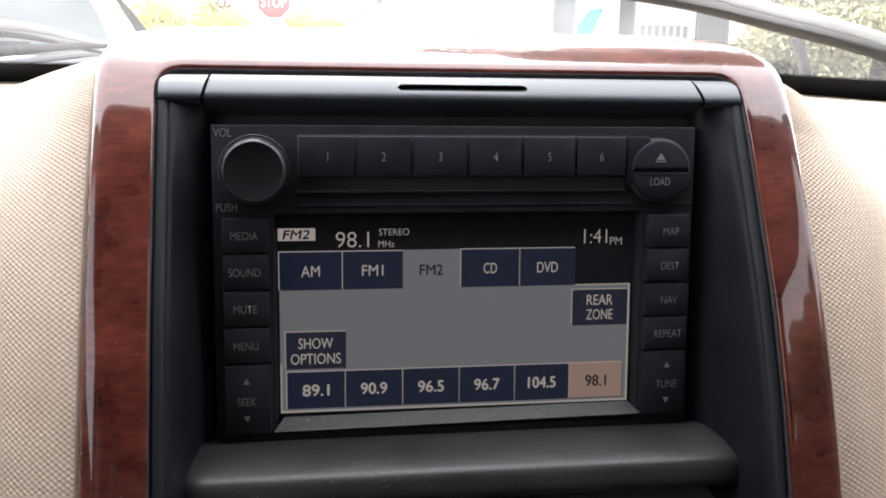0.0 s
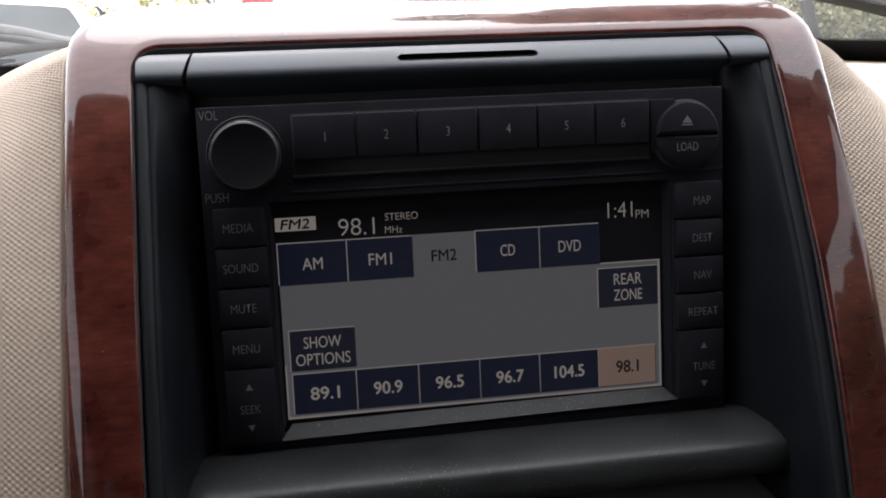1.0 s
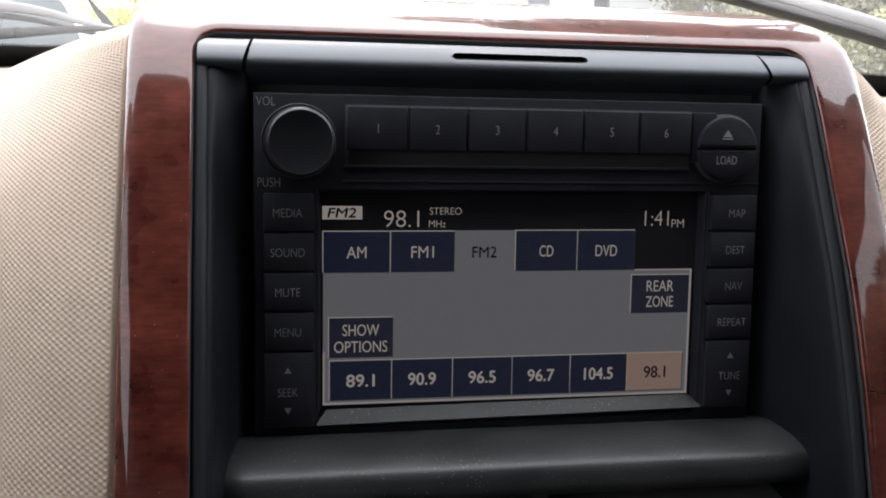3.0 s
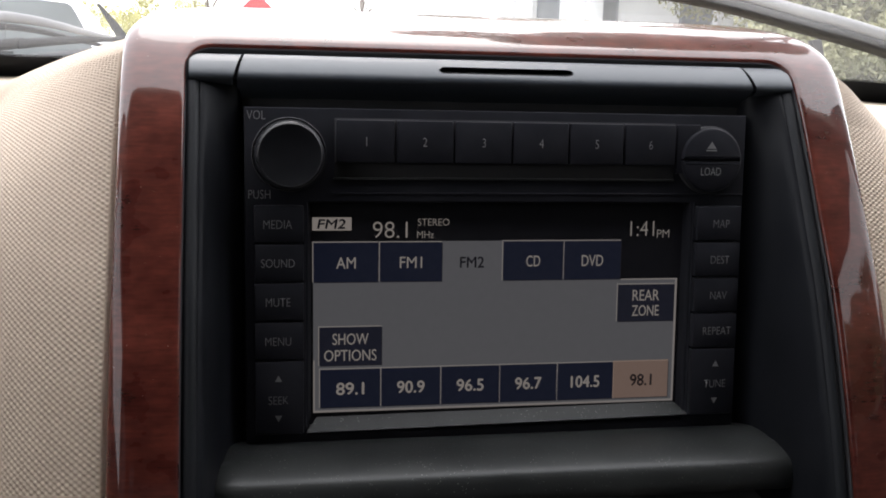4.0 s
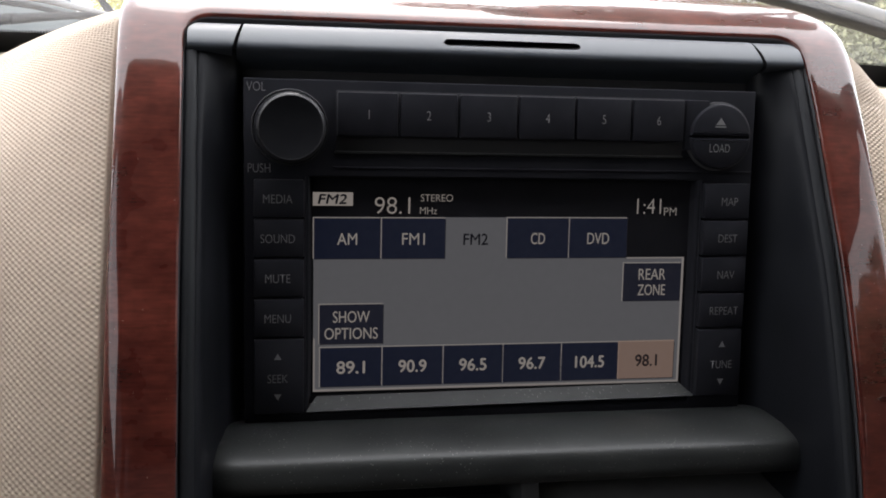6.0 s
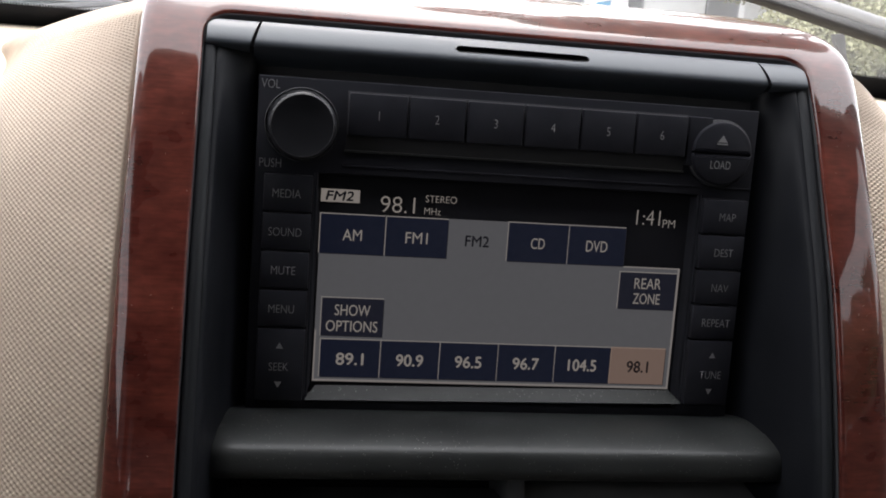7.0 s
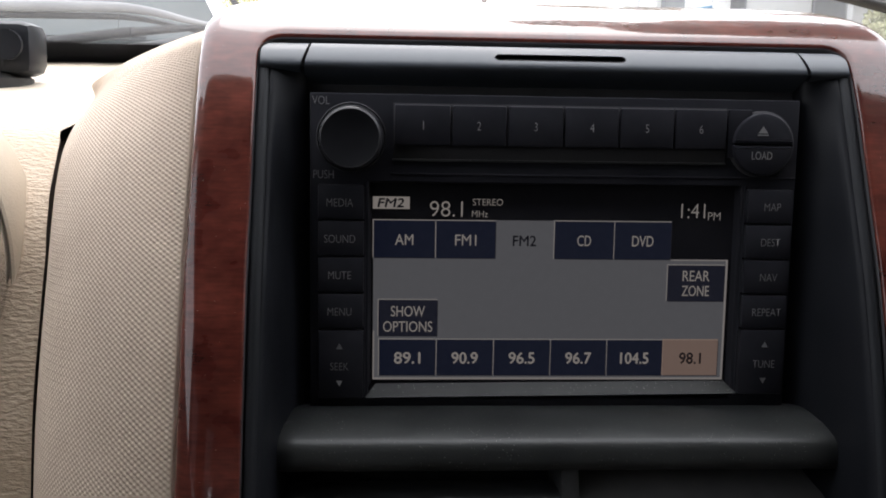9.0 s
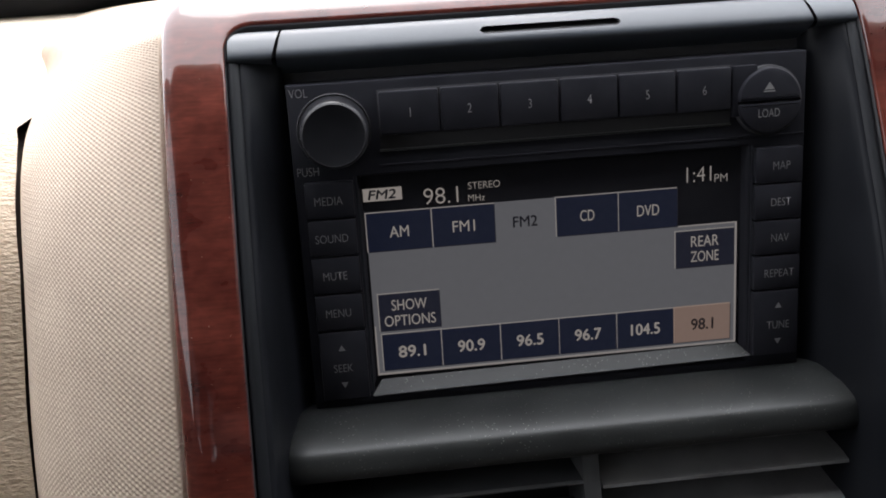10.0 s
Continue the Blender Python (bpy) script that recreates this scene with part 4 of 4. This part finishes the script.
def rod(points, widths, mat, parent, name, label=""):
    """A flattened tapering bar along points."""
    line = smooth_line(points, 8)
    wide = np.interp(np.linspace(0, 1, len(line)), np.linspace(0, 1, len(widths)), widths)
    ring = [(math.cos(a), math.sin(a)) for a in np.linspace(0, 2 * math.pi, 11)]
    rows_ = []
    for n, p in enumerate(line):
        rows_.append([p + np.array([0, -0.512 * 0.35 * w * s - 0.859 * 0, 0]) + wide[n] * np.array([0, 0.0, c]) + np.array([0, wide[n] * 0.6 * s, 0]) for c, s in ring for w in (0,)])
    return sheet(name, rows_, mat, parent, label)


def lifted(points, out):
    return [(x, y + 0.512 * out, z + 0.859 * out) for x, y, z in points]


wiper = thing("wiper", (0.45, 0.37, 0.1), "black windshield wiper with a grey arm resting on the glass", "wiper", "windshield wipers")
BLADE = [(0.56, 0.385, 0.082), (0.4217, 0.3304, 0.1094), (0.355, 0.3125, 0.123), (0.2855, 0.2975, 0.1345), (0.2167, 0.2835, 0.1455), (0.1534, 0.2745, 0.1515), (0.0945, 0.267, 0.157),
         (0.0387, 0.2645, 0.1595), (-0.032, 0.262, 0.1608), (-0.090, 0.260, 0.1615), (-0.1325, 0.262, 0.160), (-0.1998, 0.268, 0.155), (-0.30, 0.276, 0.147), (-0.42, 0.290, 0.135)]
BLADE = [(x - 0.009, y - 0.003, z + 0.002) for x, y, z in BLADE]
rod(lifted(BLADE, 0.002), (0.007, 0.006, 0.0050, 0.0035, 0.0026, 0.0022, 0.0022), RUBBER, wiper, "blade")
rod(lifted([(x, y, z + 0.0080) for x, y, z in BLADE[:9]], 0.004), (0.0060, 0.0052, 0.004, 0.0026, 0.0012), ARM_GREY, wiper, "arm", "light grey arm")
part("clip", outline_plate([(0.3225, 0.1330), (0.3310, 0.1345), (0.3350, 0.118), (0.3405, 0.100), (0.3330, 0.100), (0.3290, 0.117)], 0.350, 0.356, 0.001), RUBBER, wiper)
driver = thing("wiper", (-0.45, 0.37, 0.09), "black wiper arm low on the glass before the driver", "wiper", "windshield wipers")
DRIVER = [(-0.5, 0.335, 0.0763), (-0.2672, 0.352, 0.1113), (-0.2444, 0.352, 0.1138), (-0.2214, 0.352, 0.1164), (-0.1983, 0.352, 0.1182), (-0.1797, 0.352, 0.1189)]
DRIVER_ARM = [(-0.52, 0.335, 0.1191), (-0.36, 0.345, 0.1291), (-0.2657, 0.352, 0.1311), (-0.2432, 0.352, 0.1302), (-0.2244, 0.352, 0.1274), (-0.2056, 0.352, 0.1231), (-0.1847, 0.352, 0.119)]
rod(DRIVER, (0.0040, 0.0036, 0.0030, 0.0024, 0.0016), RUBBER, driver, "blade")
rod(DRIVER_ARM, (0.0042, 0.0040, 0.0034, 0.0026, 0.0016), ARM_GREY, driver, "arm", "light grey arm")
# Dark strip below the arm, standing for its shaded underside.
rod([(x, y + 0.002, z - 0.0062) for x, y, z in DRIVER_ARM], (0.0026, 0.0024, 0.0020, 0.0016, 0.0010), RUBBER, driver, "arm_shade", "dark strip for the shaded underside")
rod([(-0.2531, 0.352, 0.1288), (-0.2543, 0.352, 0.1125)], (0.0010, 0.0010), RUBBER, driver, "strut", "thin upright strut")
other = thing("wiper", (0.42, 0.3, 0.14), "pale grey wiper arm crossing the glass", "wiper", "windshield wipers")
rod(lifted([(0.55, 0.38, 0.085), (0.47, 0.345, 0.115), (0.407, 0.3058, 0.1432), (0.318, 0.254, 0.174), (0.22, 0.19, 0.212)], 0.004), (0.0095, 0.009, 0.008, 0.007), WHITE_PAINT, other, "arm")

# ---- the cabin round the camera, unseen, closed to shape light and reflections ----
head = thing("ceiling", (0, -1.0, 0.5), "beige fabric headliner", "ceiling", kind="structure")
sheet("headliner", [[(x, y, 0.48 + 0.05 * math.sin((y + 2.3) / 2.1 * math.pi) - 0.12 * x**4) for x in np.linspace(-0.72, 0.72, 16)] for y in np.linspace(-2.4, -0.235, 12)], HEADLINER, head, thick=0.04)
# Unseen trim, coloured dark to keep pale reflections off the wood.
for sign, tag in ((-1, "wall_left"), (1, "wall_right")):
    side = thing(tag, (sign * 0.76, -0.9, -0.7), "unseen door trim and window pillars, coloured dark for the wood's reflections", "car side", kind="structure")
    part("door_trim", block(*sorted((sign * 0.74, sign * 0.82)), -2.4, 0.40, -0.75, 0.10, bevel=0.02), CABIN_DARK, side)
    part("roof_rail", block(*sorted((sign * 0.66, sign * 0.76)), -2.4, -0.24, 0.43, 0.50, bevel=0.015), CABIN_DARK, side)
    for y in (-1.10, -1.95):
        part("pillar", block(*sorted((sign * 0.69, sign * 0.77)), y - 0.09, y + 0.05, 0.08, 0.46, bevel=0.015), CABIN_DARK, side)
    bm = bmesh.new()
    a, b = [], []
    for d in (-0.06, 0.06):
        a += [bm.verts.new((sign * (0.755 + e), 0.345 + d, 0.07)) for e in (-0.03, 0.03)]
        b += [bm.verts.new((sign * (0.655 + e), -0.27 + d, 0.49)) for e in (-0.03, 0.03)]
    bmesh.ops.convex_hull(bm, input=bm.verts)
    part("windshield_pillar", bm, CABIN_DARK, side)
for n, (sign, y0, y1, h) in enumerate([(s, *span) for s in (-1, 1) for span in ((-1.05, 0.30, 0.44), (-1.90, -1.19, 0.44), (-2.4, -2.04, 0.44))]):
    side = thing("window_%d" % (n + 2), (sign * 0.75, (y0 + y1) / 2, 0.1), "unseen side window of the car, tinted to hold back daylight", "car window", kind="structure")
    ahead = y0 > -1.1
    sheet("pane", [[(sign * (0.752 - 0.06 * k), y0 + (y1 - y0) * j - (0.5 * k * j if ahead else 0), 0.10 + 0.34 * k) for j in (0, 0.5, 1)] for k in (0, 0.5, 1)], FRONT_GLASS if ahead else TINTED, side)
rear = thing("wall_rear", (0, -2.4, -0.7), "unseen dark rear seat backs and tailgate, added to close the car", "car rear", kind="structure")
part("seat_backs", block(-0.74, 0.74, -2.45, -2.2, -0.75, 0.12, bevel=0.05), CABIN_DARK, rear)
sheet("tailgate_glass", [[(x, -2.43 + 0.04 * k, 0.10 + 0.28 * k) for x in (-0.74, 0, 0.74)] for k in (0, 0.5, 1)], REAR_GLASS, rear)
part("tailgate_frame", block(-0.74, 0.74, -2.48, -2.40, 0.36, 0.50, bevel=0.02), CABIN_DARK, rear)
base = thing("floor", (0, -1, -0.78), "dark car carpet", "floor", kind="structure")
part("carpet", block(-0.8, 0.8, -2.45, 0.45, -0.80, -0.75), CABIN_DARK, base)
fire = thing("wall_front", (0, 0.42, -0.75), "dark firewall behind the dashboard", "firewall", kind="structure")
part("firewall", block(-0.78, 0.78, 0.405, 0.43, -0.78, 0.072), VOID, fire)


# ---- outside ----
LEVEL = Matrix.Identity(4)


def spot(az, y):
    """The place across at which something y metres ahead lies in a given direction."""
    return -0.065 + (y + 0.38) * math.tan(radians(az - 1.4))


def outside(name, base, label, category, group="", kind=""):
    return thing(name, base, label, category, group, kind, place=LEVEL)


ground = outside("ground", (0, 0, 0), "grey asphalt lot reaching to the horizon", "ground", kind="structure")
sheet("asphalt", [[(x, y, 0) for x in (-900, -60, 0, 60, 900)] for y in (-900, -60, 0, 60, 1500)], ASPHALT, ground)

# Stop sign.
X, Y = spot(1.28, 23.5), 23.5
sign_ = outside("stop_sign", (X, Y, 0), "red octagonal stop sign with white letters on a metal post", "stop sign")
octagon = [(X + 0.375 / math.cos(math.pi / 8) * math.cos(math.pi / 8 + n * math.pi / 4), 2.07 + 0.375 / math.cos(math.pi / 8) * math.sin(math.pi / 8 + n * math.pi / 4)) for n in range(8)]
small = [(X + (x - X) * 0.945, 2.07 + (z - 2.07) * 0.945) for x, z in octagon]
part("border", outline_plate(octagon, Y - 0.004, Y), WHITE_SIGN, sign_)
part("face", outline_plate(small, Y - 0.008, Y - 0.004), RED_SIGN, sign_)
lettering("STOP", X, Y - 0.012, 2.07, 0.25, WHITE_SIGN, sign_, width=0.56)
part("post", block(X - 0.03, X + 0.03, Y, Y + 0.04, 0, 2.3, bevel=0.005), POST, sign_)


def leaves(bm, centre, size, count, leaf, rng, flat=1.0):
    """Scatters small leaf blades in a lumpy volume."""
    cx, cy, cz = centre
    for _ in range(count):
        d = rng.normal(size=3)
        d *= rng.uniform(0.35, 1.0) ** 0.5 / np.linalg.norm(d)
        p = Vector((cx + d[0] * size[0], cy + d[1] * size[1], cz + d[2] * size[2] * flat))
        a, b = Vector(rng.normal(size=3)).normalized() * leaf, Vector(rng.normal(size=3)).normalized() * leaf * 0.7
        bm.faces.new([bm.verts.new(q) for q in (p - a, p + b, p + a, p - b)])


def tree(x, y, tall, spread, mat, label, seed, bare=False, clumps=16, leaf=0.055, count=620, trunk=0.12, low=0.3):
    """A tapered trunk with limbs, and a crown of leaf clumps with gaps, or bare twigs."""
    rng = np.random.default_rng(seed)
    ob = outside("tree", (x, y, 0), label, "tree", "trees beyond the lot")
    wood = bmesh.new()

    def limb(a, b, ra, rb):
        a, b = Vector(a), Vector(b)
        way = (b - a).normalized()
        u = way.orthogonal().normalized()
        v = way.cross(u)
        ends = [[wood.verts.new(p + r * (math.cos(w) * u + math.sin(w) * v)) for w in np.linspace(0, 2 * math.pi, 6)[:-1]] for p, r in ((a, ra), (b, rb))]
        for n in range(5):
            wood.faces.new((ends[0][n], ends[0][(n + 1) % 5], ends[1][(n + 1) % 5], ends[1][n]))

    top = Vector((x + rng.normal() * 0.1, y, tall * (0.9 if bare else 0.7)))
    limb((x, y, 0), top, trunk, trunk * 0.3)
    tips = []
    for n in range(22 if bare else 8):
        k = rng.uniform(low, 0.95)
        a = Vector((x, y, 0)).lerp(top, k)
        w, r = rng.uniform(0, 2 * math.pi), spread * rng.uniform(0.5, 1.0) * (1.15 - k * 0.6)
        b = a + Vector((math.cos(w) * r, math.sin(w) * r, tall * rng.uniform(0.12, 0.3)))
        limb(a, b, trunk * 0.35, trunk * 0.09)
        tips.append(b)
        if bare:
            for _ in range(6):
                c = a.lerp(b, rng.uniform(0.3, 1))
                e = c + Vector(rng.normal(size=3)) * spread * 0.25 + Vector((0, 0, tall * 0.08))
                limb(c, e, trunk * 0.1, trunk * 0.035)
    part("trunk", wood, BARK, ob)
    if not bare:
        crown = bmesh.new()
        for n in range(clumps):
            c = tips[n % len(tips)] if n < len(tips) else Vector((x + rng.normal() * spread * 0.45, y + rng.normal() * spread * 0.45, tall * rng.uniform(low + 0.1, 0.95)))
            s = spread * rng.uniform(0.28, 0.5)
            leaves(crown, c, (s, s, s * 0.8), count * (2 if mat is EVERGREEN else 1), leaf, rng)
        part("crown", crown, mat, ob, smooth=False)
    return ob


tree(spot(-4.6, 58), 58, 4.3, 1.9, SPRING, "yellow-green spring tree beyond the lot", 3)
tree(spot(-2.4, 62), 62, 4.0, 2.1, SPRING, "yellow-green spring tree beyond the lot", 4)
tree(spot(-0.6, 66), 66, 3.0, 2.0, SPRING, "low yellow-green tree beyond the lot", 5)
tree(spot(3.4, 52), 52, 2.7, 1.8, SPRING, "low yellow-green tree beyond the lot", 6)
tree(spot(5.2, 54), 54, 2.5, 1.7, SPRING, "low yellow-green tree beyond the lot", 7)
tree(spot(-3.5, 57), 57, 3.0, 2.4, SPRING, "low yellow-green tree beyond the lot", 17, low=0.1)
tree(spot(-1.2, 59), 59, 2.3, 2.2, SPRING, "low yellow-green tree beyond the lot", 18, low=0.1)
tree(spot(-7.5, 60), 60, 5.0, 2.6, SPRING, "yellow-green spring tree beyond the lot", 8)
tree(spot(-13, 64), 64, 5.5, 3.0, SPRING, "yellow-green spring tree beyond the lot", 9)
tree(spot(-1.3, 60), 60, 8.0, 2.4, BARK, "bare grey tree with fine branches", 11, bare=True, trunk=0.13)
tree(spot(7.0, 50), 50, 8.5, 2.8, BARK, "bare grey tree with fine branches", 12, bare=True, trunk=0.15)
tree(spot(30.5, 27), 27, 17, 4.0, EVERGREEN, "dark olive evergreen tree behind the hedge", 13, clumps=56, leaf=0.085, count=900, low=0.07)
tree(spot(33, 26), 26, 16, 4.6, EVERGREEN, "dark olive evergreen tree behind the hedge", 14, clumps=56, leaf=0.085, count=900, low=0.0)
tree(spot(15, 44), 44, 19, 5.0, EVERGREEN, "dark olive evergreen tree behind the hedge", 15, clumps=30, leaf=0.14, count=330, low=0.35)
tree(spot(39, 26), 26, 15, 4.6, EVERGREEN, "dark olive evergreen tree behind the hedge", 16, clumps=56, leaf=0.085, count=900, low=0.0)

# Out of view: added so that the passenger-side wood reflects dark foliage.
tree(12.0, -6.5, 7.0, 3.2, EVERGREEN, "unseen leafy olive tree added for the wood's reflection", 33, clumps=40, leaf=0.11, count=420, low=0.05, trunk=0.15)
tree(12.5, -12.0, 7.6, 3.4, EVERGREEN, "unseen leafy olive tree added for the wood's reflection", 34, clumps=40, leaf=0.11, count=420, low=0.05, trunk=0.15)
tree(2.9, 3.9, 8.6, 1.5, EVERGREEN, "broad leafy tree standing over the lot beside the car", 31, clumps=22, leaf=0.07, count=420, low=0.62, trunk=0.12)

for az, seed in ((29.5, 41), (32.5, 42), (36.0, 43)):
    tree(spot(az, 21.5), 21.5, 2.3, 1.5, EVERGREEN, "low olive shrub beyond the clipped hedge", seed, clumps=14, leaf=0.07, count=330, low=0.0, trunk=0.06)

# Clipped hedge: lower leaves coloured darker for shade, bright new growth on top.
hedge = outside("hedge", (14, 22.0, 0), "clipped hedge with bright yellow-green new growth on top", "hedge")
rng = np.random.default_rng(21)
lower, upper = bmesh.new(), bmesh.new()
for x in np.arange(spot(14.7, 21.8), 12.0, 0.28):
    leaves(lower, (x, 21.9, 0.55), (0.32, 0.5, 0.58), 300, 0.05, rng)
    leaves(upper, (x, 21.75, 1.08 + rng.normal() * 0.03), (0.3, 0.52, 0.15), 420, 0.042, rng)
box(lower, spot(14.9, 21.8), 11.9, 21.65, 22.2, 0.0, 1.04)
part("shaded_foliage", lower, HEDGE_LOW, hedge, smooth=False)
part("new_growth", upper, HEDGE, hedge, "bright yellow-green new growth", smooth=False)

# White shop building with pillars, dark door glass and printed banners.
Y = 34.0
shop = outside("shop_building", (spot(20, Y), Y, 0), "white low shop building with pillars, dark glass and banners", "building")
x0, x1 = spot(12.6, Y), spot(40, Y)
part("wall", block(x0, x1, Y, Y + 8, 0, 5.2), SIDING, shop)
part("roof", block(x0 - 0.4, x1 + 0.4, Y - 0.7, Y + 8.4, 5.2, 5.6, bevel=0.05), GREY_WALL, shop)
for z in np.arange(0.3, 5.1, 0.3):
    part("siding_board", block(x0, spot(15.4, Y), Y - 0.03, Y - 0.001, z, z + 0.27), SIDING, shop)
for az in (15.9, 19.75, 26.5):
    part("pillar", block(spot(az, Y - 0.6) - 0.24, spot(az, Y - 0.6) + 0.24, Y - 0.8, Y - 0.35, 0, 5.2, bevel=0.03), SIDING, shop)
for a, b in ((16.6, 17.8), (19.9, 21.0), (24.3, 26.0)):
    win = part("window", block(spot(a, Y), spot(b, Y), Y - 0.06, Y - 0.002, 0.2, 3.4), GREY_WALL, shop)
    part("pane", block(spot(a, Y) + 0.08, spot(b, Y) - 0.08, Y - 0.075, Y - 0.062, 0.3, 3.3), SHOP_GLASS, win)
banner = part("banner", block(spot(17.8, Y), spot(19.6, Y), Y - 0.10, Y - 0.08, 0.9, 4.2), WHITE_SIGN, shop, "white banner with a blue sweep")
sweep = [(spot(17.9, Y), 1.3), (spot(18.5, Y), 1.3), (spot(19.3, Y), 2.5), (spot(18.5, Y), 2.4), (spot(17.9, Y), 1.9)]
part("blue_sweep", outline_plate(sweep, Y - 0.115, Y - 0.101), BLUE, banner)
board = part("sign_board", block(spot(21.1, Y), spot(24.2, Y), Y - 0.10, Y - 0.08, 0.6, 2.9), WHITE_SIGN, shop, "white sign board with grey bars")
for n in range(7):
    w = spot(21.3, Y) + n * 0.26
    part("bar", block(w, w + 0.17, Y - 0.112, Y - 0.101, 1.55, 1.95), GREY_WALL, board)
part("bar", block(spot(21.3, Y), spot(23.6, Y), Y - 0.112, Y - 0.101, 1.15, 1.32), RED_SIGN, board)

# Low white building farther off.
Y = 46.0
far = outside("far_building", (spot(9, Y), Y, 0), "low white building with a dark window band", "building")
part("wall", block(spot(6.4, Y), spot(15, Y), Y, Y + 8, 0, 2.55), SIDING, far)
part("roof", block(spot(6.2, Y), spot(15.2, Y), Y - 0.3, Y + 8.3, 2.55, 2.75, bevel=0.04), SIDING, far)
for n in range(4):
    part("window", block(spot(7.2 + 1.6 * n, Y), spot(8.3 + 1.6 * n, Y), Y - 0.05, Y - 0.002, 0.9, 1.8), PALE_WALL, far)

# White car parked opposite, facing the camera.
XC, YC = -1.76, 6.0
suv = outside("parked_car", (XC, YC + 0.8, 0), "white car, its windscreen coloured grey for reflected sky, parked facing the camera", "car")


def slab(points, half, mat, name, parent, label="", inset=None):
    """A body piece from a side outline (y, z), across the car's width."""
    bm = bmesh.new()
    ends = []
    for n, s in enumerate((-1, 1)):
        ends.append([bm.verts.new((XC + s * (half - (inset(z) if inset and s > 0 else 0)), y, z)) for y, z in points])
    for n in range(len(points)):
        m = (n + 1) % len(points)
        bm.faces.new((ends[0][n], ends[0][m], ends[1][m], ends[1][n]))
    bm.faces.new(ends[0])
    bm.faces.new(ends[1][::-1])
    bmesh.ops.bevel(bm, geom=list(bm.edges), offset=0.03, segments=2, affect="EDGES")
    return part(name, bm, mat, parent, label)


def lean(z):
    return max(0, z - 1.25) * 1.05


suv.matrix_basis = Matrix.Translation((XC - 0.10, YC + 0.8, 0)) @ Matrix.Rotation(radians(7.5), 4, "Z")
HALF = 0.935
slab([(YC - 1.05, 0.35), (YC - 1.1, 0.75), (YC - 1.0, 0.97), (YC - 0.05, 1.115), (YC + 0.10, 1.18), (YC + 0.24, 1.25), (YC + 2.3, 1.25), (YC + 2.4, 0.4)], HALF, WHITE_PAINT, "body", suv)
slab([(YC - 0.01, 1.10), (YC + 0.36, 1.585), (YC + 1.9, 1.60), (YC + 2.3, 1.14)], HALF - 0.005, WHITE_PAINT, "cabin", suv, inset=lean)
bm = bmesh.new()
bm.faces.new([bm.verts.new((XC + x, YC - 0.0525 + 0.803 * (z - 1.125), z)) for x, z in (
    (-0.82, 1.125), (0.720, 1.125), (0.688, 1.24), (0.645, 1.35), (0.600, 1.44), (0.574, 1.484), (0.548, 1.503), (0.40, 1.518), (0.0, 1.545), (-0.72, 1.555))])
part("windscreen", bm, CAR_GLASS, suv, "windscreen coloured grey for reflected sky", smooth=False)
part("pillar_trim", outline_plate([(XC + HALF - 0.050, 1.178), (XC + HALF + 0.034, 1.178), (XC + HALF + 0.004, 1.25), (XC + HALF - 0.09, 1.385), (XC + HALF - 0.197, 1.502), (XC + HALF - 0.216, 1.502), (XC + HALF - 0.14, 1.37), (XC + HALF - 0.076, 1.25)], YC + 0.06, YC + 0.08), RUBBER, suv)
for s in (-1, 1):
    part("headlight", block(XC + s * 0.66 - 0.15, XC + s * 0.66 + 0.15, YC - 1.12, YC - 1.0, 0.74, 0.90, bevel=0.03), POST, suv)
    for y in (YC - 0.45, YC + 1.7):
        wheel = part("wheel", block(XC + s * 0.80 - 0.11, XC + s * 0.80 + 0.11, y - 0.02, y + 0.02, 0.30, 0.34), POST, suv)
        tyre = bmesh.new()
        bmesh.ops.create_cone(tyre, cap_ends=True, segments=28, radius1=0.32, radius2=0.32, depth=0.2, matrix=Matrix.Translation((XC + s * 0.80, y, 0.32)) @ Matrix.Rotation(radians(90), 4, "Y"))
        part("tyre", tyre, RUBBER, wheel)
for z, w in ((1.180, 0.45), (1.197, 0.25)):
    part("wiper", block(XC - 0.35, XC + w, YC - 0.035 + 0.8 * (z - 1.168), YC - 0.022 + 0.8 * (z - 1.168), z, z + 0.009, bevel=0.002), RUBBER, suv)
